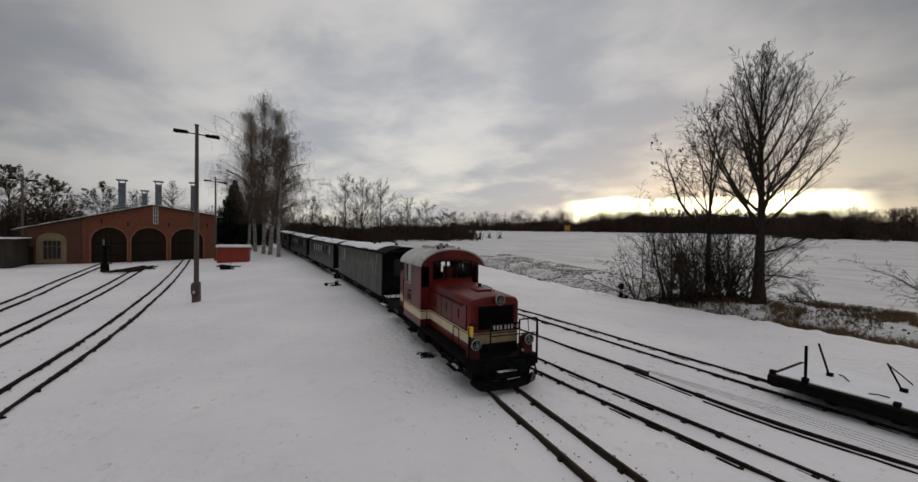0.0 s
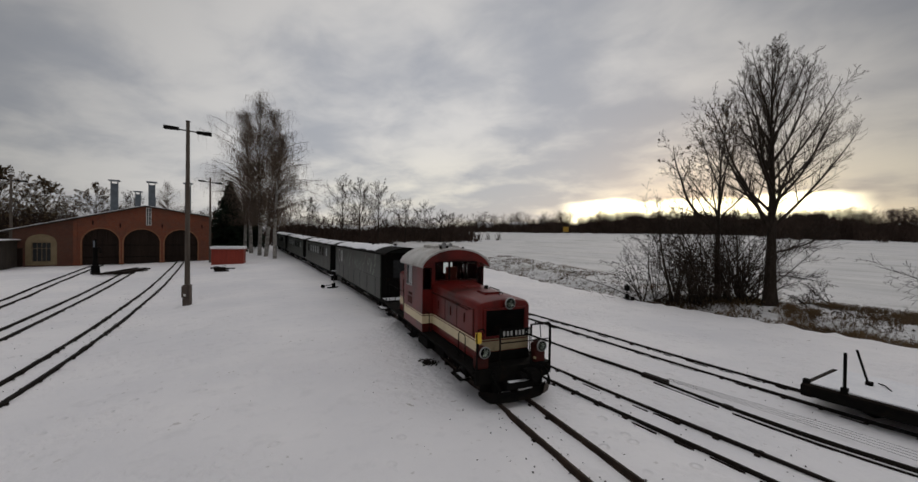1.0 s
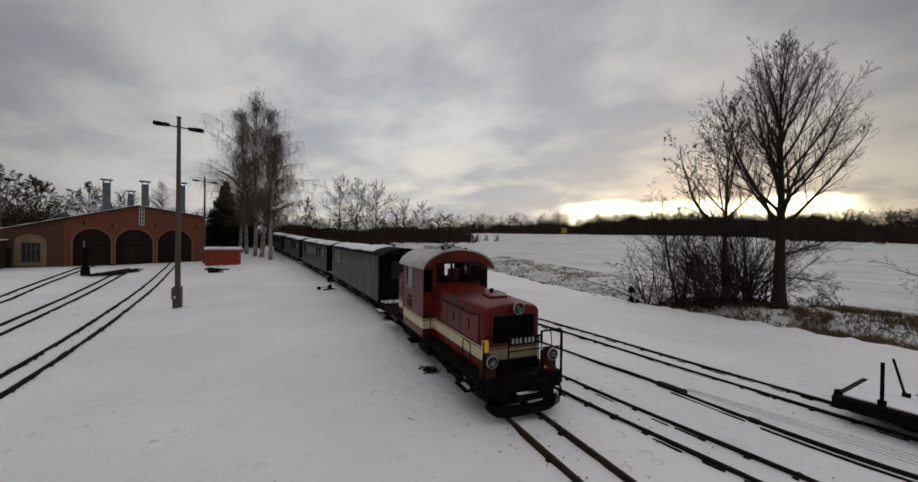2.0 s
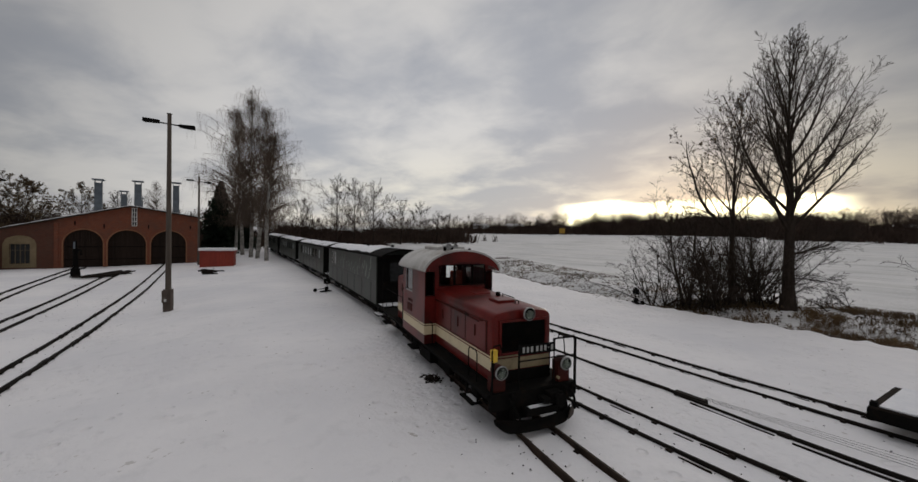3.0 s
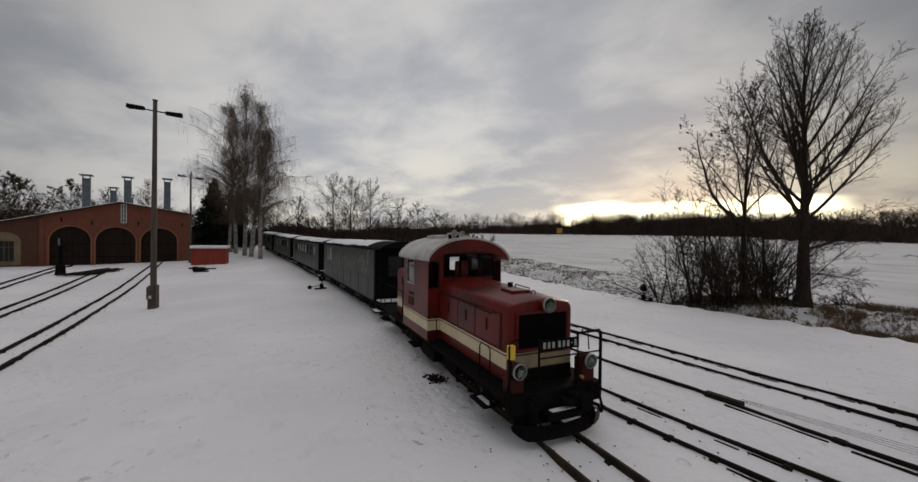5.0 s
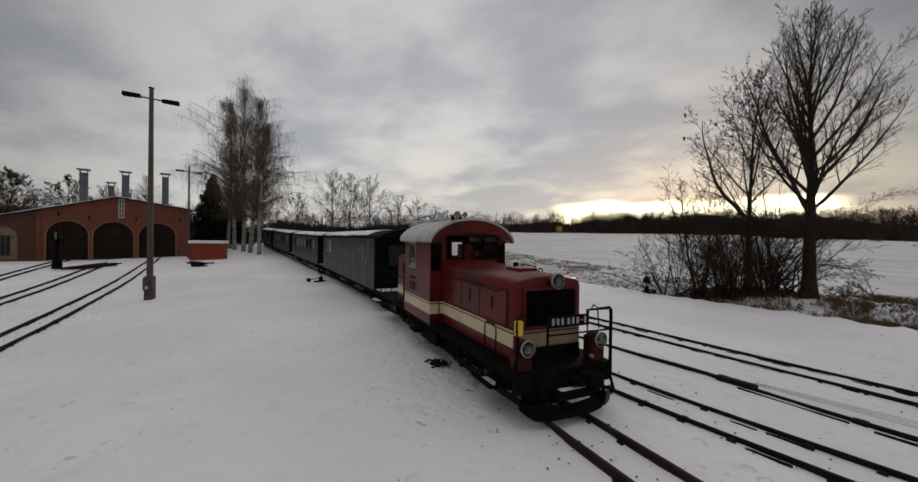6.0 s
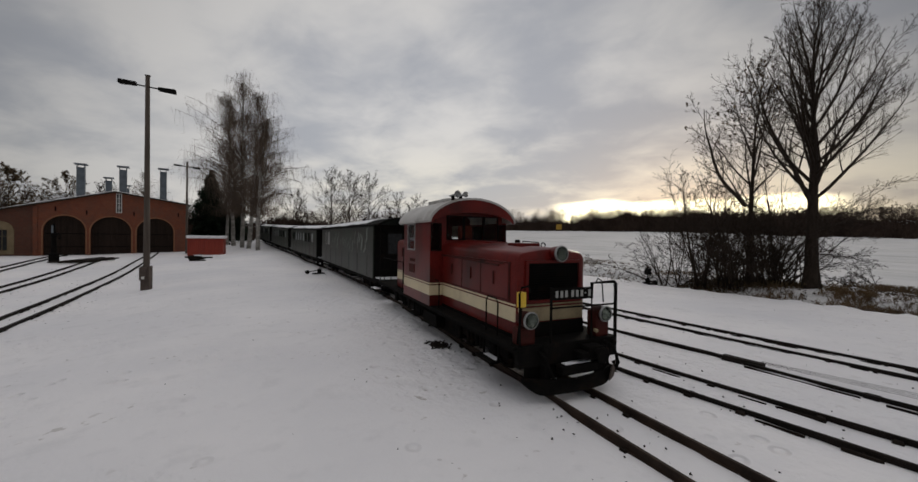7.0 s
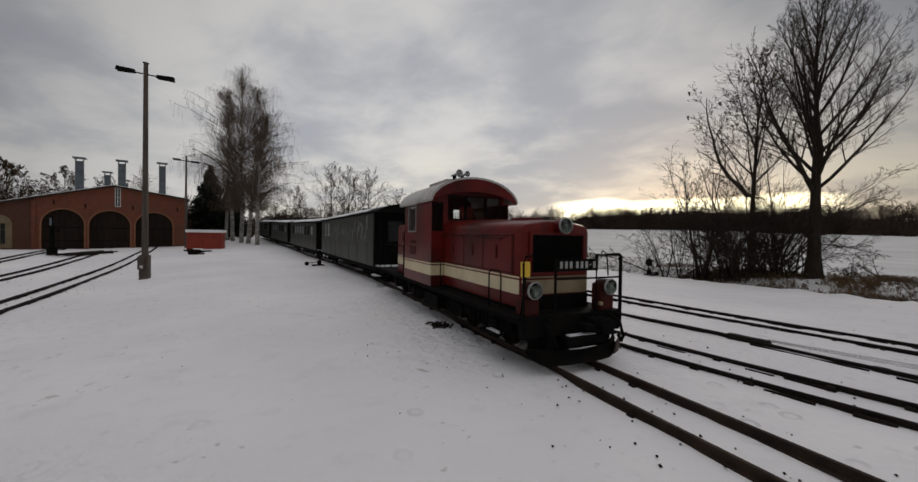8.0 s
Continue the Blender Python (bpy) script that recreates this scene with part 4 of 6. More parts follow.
# ---- the coaches ----
def coach(y0, length, label, windows, tag_strokes, roof_snow, seed):
    """A bogie coach along the train's line, from the near body end at y0."""
    rng = random.Random(seed)
    y1 = y0 + length
    a, b = Vector((TRAIN(y0), y0, rise(TRAIN(y0), y0))), Vector((TRAIN(y1), y1, rise(TRAIN(y1), y1)))
    d = (b - a).normalized()
    m = Matrix.Translation(a) @ Euler((math.asin(d.z), 0, -math.atan2(d.x, d.y))).to_matrix().to_4x4()
    L = (b - a).length
    t = thing("passenger_coach", m, label, "coach", "coaches of the train")
    w = 1.0
    zb, zt = 0.80, 3.12
    holes = [(u0, u1, z0, z1) for u0, u1, z0, z1 in windows]
    for sx_ in (-1, 1):
        s = part("side_wall", grid_wall(B(), lambda u, dd, z: (sx_ * (w - dd), u, z), [0, L], [zb, 1.75, zt], holes, 0.05), GREEN, t, "dull green sheet-metal side with streaks")
        part("waist_strip", box(B(), sx_ * (w + 0.01) - 0.012, 0.0, 1.80, sx_ * (w + 0.01) + 0.012, L, 1.84), GREEN, s)
        part("eaves_strip", box(B(), sx_ * (w + 0.01) - 0.015, 0.0, 3.04, sx_ * (w + 0.01) + 0.015, L, 3.10), GREENDARK, s)
        for u0, u1, z0, z1 in holes:
            f = part("window_frame", grid_wall(B(), lambda u, dd, z: (sx_ * (w + 0.012 - dd), u, z), [u0 - 0.03, u1 + 0.03], [z0 - 0.03, z1 + 0.03], [(u0, u1, z0, z1)], 0.03), GREENDARK if tag_strokes == 0 else WHITE, s)
            # pale and dark panes at random
            part("pane", box(B(), sx_ * (w - 0.03) - 0.004, u0, z0, sx_ * (w - 0.03) + 0.004, u1, z1), PALEPANE if rng.random() < 0.55 else PANE, f)
        for k in range(int(L / 1.9)):
            u = 0.95 + k * 1.9
            part("panel_joint", box(B(), sx_ * (w + 0.003) - 0.005, u, zb + 0.02, sx_ * (w + 0.003) + 0.005, u + 0.035, 1.78), GREENDARK, s)
    for u in (0.0, L - 0.05):
        # end walls coloured black to carry the shade of the roofed platform
        e = part("end_wall", grid_wall(B(), lambda q, dd, z: (q, u + dd, z), [-w + 0.052, w - 0.052], [zb, zt], [(-0.33, 0.33, 1.85, 2.75)], 0.05), BLACK, t)
        part("pane", box(B(), -0.33, u + 0.02, 1.85, 0.33, u + 0.03, 2.75), PANE, e)
        xs = [w * q for q in np.linspace(-1, 1, 13)]
        part("end_board", strip_wall(B(), xs, lambda x: zt, lambda x: zt + 0.27 * (1 - (x / w) ** 2), u, u + 0.05), GREENDARK, e)
    # roof over body and platforms
    o = 1.15
    rw = w + 0.09
    xs = list(np.linspace(-rw, rw, 15))
    r = part("roof", strip_wall(B(), xs, lambda x: 3.08 + 0.29 * (1 - (x / rw) ** 2), lambda x: 3.14 + 0.30 * (1 - (x / rw) ** 2), -o, L + o), BLACK, t, "dark tarred roof, mostly under snow")
    for s0, s1 in roof_snow:
        bm = B()
        n_ = max(2, int((s1 - s0) / 0.8))
        rows_ = []
        for k in range(n_ + 1):
            u = s0 + (s1 - s0) * k / n_
            q = np.linspace(-rw * rng.uniform(0.86, 0.97), rw * rng.uniform(0.86, 0.97), 9)
            rows_.append([((x, u, 3.142 + 0.30 * (1 - (x / rw) ** 2)), (x, u, 3.165 + 0.315 * (1 - (x / rw) ** 2))) for x in q])
        for ra, rb in zip(rows_, rows_[1:]):
            for j in range(8):
                hexa(bm, (ra[j][0], ra[j + 1][0], rb[j + 1][0], rb[j][0]), (ra[j][1], ra[j + 1][1], rb[j + 1][1], rb[j][1]))
        bmesh.ops.remove_doubles(bm, verts=bm.verts, dist=1e-4)
        part("roof_snow", bm, SNOWCAP, r, "layer of snow on the roof")
    for k in range(int(L / 3)):
        part("roof_vent", lathe(B(), (0.25 * (-1) ** k, 1.5 + 3 * k, 3.36), (0, 0, 1), [(0, 0.07), (0.14, 0.07), (0.15, 0.12), (0.20, 0.10), (0.21, 0.02)], 12), BLACK, r)
    # open end platforms
    for s, u in ((-1, 0.0), (1, L)):
        p = part("platform", box(B(), -w, min(u, u + s * 1.0), 0.74, w, max(u, u + s * 1.0), 0.82, 0.01), BLACK, t)
        ye = u + s * 0.97
        for q in (-1, 1):
            bm = B()
            tube(bm, [(q * 0.95, ye, 0.82), (q * 0.95, ye, 3.10)], 0.02, 6)
            tube(bm, [(q * 0.5, ye, 0.82), (q * 0.5, ye, 1.75)], 0.02, 6)
            for z in (1.25, 1.75):
                tube(bm, [(q * 0.95, ye, z), (q * 0.5, ye, z)], 0.016, 6)
            part("railing", bm, BLACK, p)
        part("platform_snow", box(B(), -0.9, min(u + s * 0.12, u + s * 0.85), 0.821, 0.9, max(u + s * 0.12, u + s * 0.85), 0.86, 0.012), SNOWCAP, p)
        for sx_ in (-1, 1):
            st = part("step", box(B(), sx_ * 0.98 - 0.16, min(u + s * 0.15, u + s * 0.85), 0.40, sx_ * 0.98 + 0.12, max(u + s * 0.15, u + s * 0.85), 0.44), BLACK, t)
            part("step_snow", box(B(), sx_ * 0.98 - 0.14, min(u + s * 0.17, u + s * 0.83), 0.441, sx_ * 0.98 + 0.10, max(u + s * 0.17, u + s * 0.83), 0.475, 0.01), SNOWCAP, st)
            part("step_hanger", box(B(), sx_ * 0.94 - 0.02, u + s * 0.5 - 0.03, 0.44, sx_ * 0.94 + 0.02, u + s * 0.5 + 0.03, 0.76), BLACK, st)
    bm = B()
    box(bm, -0.85, -0.9, 0.58, 0.85, L + 0.9, 0.78)
    for sx_ in (-1, 1):
        tube(bm, [(sx_ * 0.8, 2.6, 0.6), (sx_ * 0.8, L * 0.35, 0.32), (sx_ * 0.8, L * 0.65, 0.32), (sx_ * 0.8, L - 2.6, 0.6)], 0.025, 6)
    box(bm, -0.6, L * 0.42, 0.30, 0.6, L * 0.58, 0.58, 0.03)
    part("underframe", bm, BLACK, t)
    for u in (0.45, L - 0.45):
        part("buffer", lathe(B(), (0, -0.9 if u < 1 else L + 0.9, 0.66), (0, -1 if u < 1 else 1, 0), [(0, 0.09), (0.28, 0.08), (0.30, 0.17), (0.34, 0.16)], 16), BLACK, t)
    bogie(t, 2.0, 1.3)
    bogie(t, L - 2.0, 1.3)
    # sprayed strokes that cannot be read
    for k in range(tag_strokes):
        u = 0.7 + k * 0.52 + rng.uniform(-0.15, 0.15)
        z = rng.uniform(1.75, 2.35)
        hgt = rng.uniform(0.2, 0.8)
        wd = rng.uniform(0.04, 0.16)
        slant = rng.uniform(0.1, 0.6)
        pts = [(-w - 0.004, u + slant * q + 0.08 * math.sin(q * 7 + k), z + hgt * (0.9 - q) + 0.06 * math.sin(q * 9 + 2 * k)) for q in np.linspace(0, 1, 9)]
        bm = B()
        for p, q in zip(pts, pts[1:]):
            hexa(bm, [(p[0] - 0.003, p[1], p[2]), (p[0] - 0.003, p[1] + wd, p[2] + 0.03), (p[0] + 0.003, p[1] + wd, p[2] + 0.03), (p[0] + 0.003, p[1], p[2])], [(q[0] - 0.003, q[1], q[2]), (q[0] - 0.003, q[1] + wd, q[2] + 0.03), (q[0] + 0.003, q[1] + wd, q[2] + 0.03), (q[0] + 0.003, q[1], q[2])])
        part("sprayed_stroke", bm, PALEPAINT, t, "pale sprayed paint stroke")
    return t


CAR = [(19.2, 14.2), (36.0, 14.2), (52.6, 14.4), (69.4, 14.4)]
coach(*CAR[0], "dark green baggage coach with sprayed strokes and snowy roof", [(11.0, 11.45, 2.05, 2.85), (12.1, 12.55, 2.05, 2.85)], 18, [(1.2, 13.6)], 11)
coach(*CAR[1], "dark green passenger coach with a row of windows", [(1.4 + 1.45 * k, 2.2 + 1.45 * k, 2.0, 2.75) for k in range(8)], 0, [(-1.1, 1.3), (1.8, 6.0), (6.6, 13.0)], 12)
coach(*CAR[2], "dark green passenger coach under patchy roof snow", [(1.4 + 1.45 * k, 2.2 + 1.45 * k, 2.0, 2.75) for k in range(8)], 0, [(-1.1, 4.0), (4.4, 13.5)], 13)
coach(*CAR[3], "dark green passenger coach at the train's far end", [(1.4 + 1.45 * k, 2.2 + 1.45 * k, 2.0, 2.75) for k in range(8)], 0, [(-1.1, 13.5)], 14)


# ---- the flat wagon ----
flat = thing("flat_wagon", pose(13.06, 4.42, 0, 0, 0, 0.3), "black flat wagon with a snow-covered deck and stakes", "wagon")
FL = -11.0
bm = B()
for sx_ in (-1, 1):
    box(bm, sx_ * 0.95 - 0.06, FL, 0.34, sx_ * 0.95 + 0.06, 0, 0.58, 0.01)
box(bm, -1.0, -0.12, 0.34, 1.0, 0.0, 0.58, 0.01)
box(bm, -0.9, FL, 0.40, 0.9, -0.13, 0.55)
part("wagon_frame", bm, BLACK, flat)
for k in range(36):
    y = -0.02 - k * 0.305
    part("deck_plank", box(B(), -1.01, y - 0.295, 0.581, 1.01, y, 0.62, 0.006), SLEEPER, flat)
part("deck_snow", box(B(), -0.95, FL + 0.1, 0.621, 0.97, -0.16, 0.66, 0.02), SNOWCAP, flat, "smooth snow on the deck")
rng = random.Random(8)
for a, b, r in (((-0.96, -0.75, 0.62), (-0.96, -0.75, 1.52), 0.032), ((0.07, -0.90, 0.62), (-0.20, -0.75, 1.48), 0.024), ((0.25, -2.10, 0.62), (-0.05, -1.90, 1.30), 0.02)):
    st = part("stake", tube(B(), [a, b], r, 7), BLACK, flat)
    part("stake_pocket", box(B(), a[0] - 0.06, a[1] - 0.06, 0.60, a[0] + 0.06, a[1] + 0.06, 0.74, 0.01), BLACK, st)
for pts in (((0.40, -0.98, 0.665), (0.2, -1.12, 0.70), (-0.03, -1.27, 0.67)), ((-0.66, -1.75, 0.67), (-0.60, -1.9, 0.69), (-0.54, -2.05, 0.67)), ((-0.05, -1.90, 1.28), (0.5, -2.0, 0.98), (1.0, -2.1, 0.68))):
    part("chain", tube(B(), pts, 0.014, 6), BLACK, flat)
for y in (-0.05, -2.2, -4.4):
    part("deck_lug", box(B(), -1.0, y - 0.09, 0.62, -0.86, y + 0.02, 0.72, 0.015), BLACK, flat)
for y in (-1.6, -8.6):
    bogie(flat, y, 1.1, 0.2)


# ---- loose rail, point rodding and signal wires between the tracks ----
rod = thing("point_rodding", pose(0, 0, 0), "dark steel point rodding run lying along the track", "rodding")
f3 = curve_fn([(-6, 10.95), (2, 10.64), (3.2, 10.45), (5.15, 10.38), (6.8, 10.45), (7.7, 10.58), (9.5, 10.5), (11.3, 10.5), (19, 10.4), (26, 9.9)])


def run(f, y0, y1, sec, mat, name, dx=0.0):
    fr = []
    for y in np.linspace(y0, y1, max(4, int(abs(y1 - y0) / 0.7))):
        fr.append((Vector((f(y) + dx, y, 0)), Vector((1, 0, 0)), Vector((0, 0, 1))))
    return part(name, sweep(B(), sec, fr), mat, rod)


SQ = lambda w, h: [(-w, -0.03), (w, -0.03), (w, h), (-w, h)]
run(f3, -9, 7.0, RAIL_SECTION, RAILDARK, "guide_rail")
run(f3, 7.0, 19, RAIL_SECTION, RAILDARK, "guide_rail", 0.02)
run(f3, 7.0, 19, SQ(0.020, 0.03), RAILDARK, "rod", 0.13)
run(f3, 5.3, 7.0, SQ(0.012, 0.06), RAILDARK, "crank_bar", -0.16)
run(f3, -9, 5.0, SQ(0.012, 0.055), RAILDARK, "rod", -0.20)
part("crank_cover", box(B(), 10.48, 6.75, 0.0, 10.64, 7.5, 0.13, 0.015), RAILDARK, rod)
part("crank_cover", box(B(), 10.32, 5.1, 0.0, 10.46, 5.3, 0.10, 0.01), RAILDARK, rod)
wires = thing("signal_wires", pose(0, 0, 0), "thin steel signal wires strung low over snow", "wire")
for k in range(4):
    part("wire", tube(B(), [(10.68 + 0.06 * k, 6.9, 0.09), (10.85 + 0.14 * k, 3.5, 0.12), (11.1 + 0.22 * k, -8, 0.12)], 0.0035, 5), RAILDARK, wires)


# ---- yard lamps ----
def yard_lamp(x, y, top, arm, heading, base_box, label):
    z = ground_z(x, y)
    t = thing("yard_lamp", pose(x, y, z, 0, 0, heading), label, "lamp post", "yard lamps")
    part("pole", tube(B(), [(0, 0, -0.05), (0, 0, top * 0.5 - z), (0, 0, top - z)], [0.15, 0.12, 0.095], 12), POLE, t, "", True)
    if base_box:
        part("base_box", box(B(), -0.19, -0.19, -0.1, 0.19, 0.19, 1.22, 0.02), CONCRETE, t, "weathered concrete foot")
        part("switch_box", box(B(), -0.21, -0.28, 0.50, 0.08, -0.19, 1.16, 0.015), CONCRETE, t)
        part("notice", box(B(), -0.10, -0.295, 0.56, 0.02, -0.282, 0.70), WHITE, t)
    zt = top - z - 0.55
    part("cross_arm", tube(B(), [(-arm * 0.45, 0, zt + 0.06), (0, 0, zt), (arm * 0.45, 0, zt - 0.06)], 0.035, 8), BLACK, t)
    for s in (-1, 1):
        bm = B()
        zl = zt - s * 0.08
        hexa(bm, [(s * arm * 0.40, -0.12, zl - 0.07), (s * arm, -0.15, zl - 0.09 - s * 0.05), (s * arm, 0.15, zl - 0.09 - s * 0.05), (s * arm * 0.40, 0.12, zl - 0.07)], [(s * arm * 0.40, -0.08, zl + 0.10), (s * arm, -0.10, zl + 0.12 - s * 0.05), (s * arm, 0.10, zl + 0.12 - s * 0.05), (s * arm * 0.40, 0.08, zl + 0.10)])
        part("lamp_head", bm, BLACK, t)
    part("pole_cap", lathe(B(), (0, 0, top - z), (0, 0, 1), [(0, 0.125), (0.03, 0.13), (0.06, 0.03)], 12), BLACK, t)
    return t


yard_lamp(-2.55, 28.4, 10.7, 1.22, -14, True, "tall wooden yard lamp pole with two lamp heads")
yard_lamp(-3.6, 60.6, 11.4, 1.35, -10, False, "wooden yard lamp pole beside the engine shed")
yard_lamp(-22.3, 62.0, 10.3, 1.35, -10, False, "distant wooden yard lamp pole among bare trees")


# ---- the engine shed ----
shed = thing("engine_shed", pose(-16.6, 62.6, 0, 0, 0, 7), "brick engine shed with three arched gates and low snowy roof", "building")
RIDGE = 5.8


def roofline(x):
    return 7.45 - 0.287 * (RIDGE - x) if x < RIDGE else 7.45 - 0.155 * (x - RIDGE)


GATES = [(-0.05, 3.30), (3.72, 7.30), (7.80, 11.42)]


def gate_top(x):
    for a, b in GATES:
        if a - 1e-6 <= x <= b + 1e-6:
            c, h = (a + b) / 2, (b - a) / 2
            return 2.75 + 1.72 * math.sqrt(max(0.0, 1 - ((x - c) / h) ** 2))
    return 0.0


bm = B()
edges = [-0.62]
for a, b in GATES:
    c, h = (a + b) / 2, (b - a) / 2
    edges.append(a)
    curve = [c - h * math.cos(q) for q in np.linspace(0, math.pi, 21)]
    strip_wall(bm, curve, gate_top, lambda x: roofline(x) - 0.05, 0.0, 0.45)
    edges.append(b)
edges.append(12.75)
for a, b in zip(edges[0::2], edges[1::2]):
    strip_wall(bm, sorted({a, b} | ({RIDGE} if a < RIDGE < b else set())), lambda x: -0.1, lambda x: roofline(x) - 0.05, 0.0, 0.45)
front = part("front_wall", bm, BRICK, shed, "orange-red brick gable front, sooty in places")
for a, b in GATES:
    c, h = (a + b) / 2, (b - a) / 2
    # lighter edging round the gate
    bm = B()
    ring = [(a, 0.0), (a, 2.75)] + [(c - h * math.cos(q), 2.75 + 1.72 * math.sin(q)) for q in np.linspace(0.15, math.pi - 0.15, 17)] + [(b, 2.75), (b, 0.0)]
    for (x0, z0), (x1, z1) in zip(ring, ring[1:]):
        def out(x, z):
            v = Vector((x - c, max(z - 2.75, 0.0)))
            v = v.normalized() * 0.13 if v.length > 0 else Vector((0, 0))
            return x + v.x, z + v.y
        (o0x, o0z), (o1x, o1z) = out(x0, z0), out(x1, z1)
        hexa(bm, ((x0, -0.025, z0), (x1, -0.025, z1), (x1, 0.1, z1), (x0, 0.1, z0)), ((o0x, -0.025, o0z), (o1x, -0.025, o1z), (o1x, 0.1, o1z), (o0x, 0.1, o0z)))
    part("arch_edging", bm, ARCHBRICK, front, "paler brick edging of the arch")
    # boarded double gate, set back
    g = part("gate", strip_wall(B(), [a, b], lambda x: 0.02, lambda x: 2.7, 0.30, 0.36), DOORWOOD, front, "dark brown boarded gate, closed")
    nb = 14
    for k in range(nb):
        x0, x1 = a + (b - a) * k / nb + 0.01, a + (b - a) * (k + 1) / nb - 0.01
        part("board", strip_wall(B(), [x0, (x0 + x1) / 2, x1], lambda x: 0.03, lambda x: gate_top(x) - 0.02, 0.26, 0.299), DOORWOOD, g)
    part("gate_top", strip_wall(B(), [c - h * math.cos(q) for q in np.linspace(0.02, math.pi - 0.02, 15)], lambda x: 2.7, lambda x: gate_top(x) + 0.01, 0.302, 0.36), DOORWOOD, g)
    for z in (0.9, 2.4):
        part("strap_hinge", box(B(), a + 0.1, 0.235, z, b - 0.1, 0.258, z + 0.07), BLACK, g)
# ventilation ladder-shaped window at the ridge
vent = part("gable_vent", grid_wall(B(), lambda u, d, z: (5.92 + u, -0.05 + d, z), [0, 0.52], [5.0, 7.28], [(0.07, 0.22, 5.08 + 0.55 * k, 5.56 + 0.55 * k) for k in range(4)] + [(0.30, 0.45, 5.08 + 0.55 * k, 5.56 + 0.55 * k) for k in range(4)], 0.05), WHITE, front, "narrow white-framed gable window")
part("pane", box(B(), 5.98, -0.012, 5.06, 6.38, -0.002, 7.24), PANE, vent)
for x, z in ((3.4, 4.9), (7.55, 4.95), (11.9, 5.0), (0.9, 5.2)):
    part("wall_tie", box(B(), x - 0.06, -0.05, z - 0.25, x + 0.06, 0.0, z + 0.25, 0.01), BLACK, front)
part("pilaster", box(B(), -0.80, -0.10, -0.1, -0.45, 0.0, 5.35, 0.01), BRICK, front)
# lower wing with the arched window
bm = B()
strip_wall(bm, [-5.75, -4.15], lambda x: -0.1, lambda x: roofline(x) - 0.05, 0.05, 0.45)
strip_wall(bm, [-2.62, -0.62], lambda x: -0.1, lambda x: roofline(x) - 0.05, 0.05, 0.45)
strip_wall(bm, [-4.15, -2.62], lambda x: -0.1, lambda x: 0.55, 0.05, 0.45)
strip_wall(bm, [-4.15, -2.62], lambda x: 2.85, lambda x: roofline(x) - 0.05, 0.05, 0.45)
wing = part("wing_wall", bm, BRICKDARK, shed, "sooty dark brick wing wall")
win = part("window", grid_wall(B(), lambda u, d, z: (u, -0.02 + d, z), [-4.65, -2.15], [0.15, 2.75], [(-4.15, -2.62, 0.55, 2.75)], 0.08), PLASTER, wing, "arched window in an ochre plaster surround")
part("window_head", strip_wall(B(), list(np.linspace(-4.65, -2.15, 15)), lambda x: 2.75, lambda x: 2.76 + 0.95 * math.sqrt(max(0.0, 1 - ((x + 3.40) / 1.25) ** 2)), -0.02, 0.06), PLASTER, win)
for k in range(5):
    part("mullion", box(B(), -4.13 + 0.365 * k, 0.10, 0.55, -4.095 + 0.365 * k, 0.16, 2.85), PLASTER, win)
for z in (0.57, 2.05):
    part("glazing_bar", box(B(), -4.15, 0.105, z, -2.62, 0.155, z + 0.035), PLASTER, win)
part("pane", box(B(), -4.15, 0.17, 0.55, -2.62, 0.18, 2.85), PANE, win)
part("doorway", box(B(), -5.55, 0.0, 0.0, -4.85, 0.06, 2.1, 0.01), DOORWOOD, wing)
for x0, x1 in ((12.35, 12.75),):
    part("side_wall", box(B(), x0, 0.46, -0.1, x1, 24.0, 6.2), TINDARK, shed, "dark weathered side wall")
part("side_wall", box(B(), -5.75, 0.46, -0.1, -5.35, 24.0, 4.0), BRICKDARK, shed)
part("back_wall", strip_wall(B(), [-5.34, RIDGE, 12.34], lambda x: -0.1, lambda x: roofline(x) - 0.1, 23.6, 24.0), BRICKDARK, shed)
roof = part("roof", strip_wall(B(), [-6.55, RIDGE, 13.2], lambda x: roofline(x) - 0.02, lambda x: roofline(x) + 0.10, -0.35, 24.4), TINDARK, shed, "low-pitched roof edge with dark boards")
bm = B()
strip_wall(bm, list(np.linspace(-6.5, RIDGE, 14)) + list(np.linspace(RIDGE, 13.15, 8))[1:], lambda x: roofline(x) + 0.102, lambda x: roofline(x) + 0.15 + 0.02 * math.sin(x * 3), -0.34, 24.3)
part("roof_snow", bm, SNOWCAP, roof, "thin even snow on the roof")
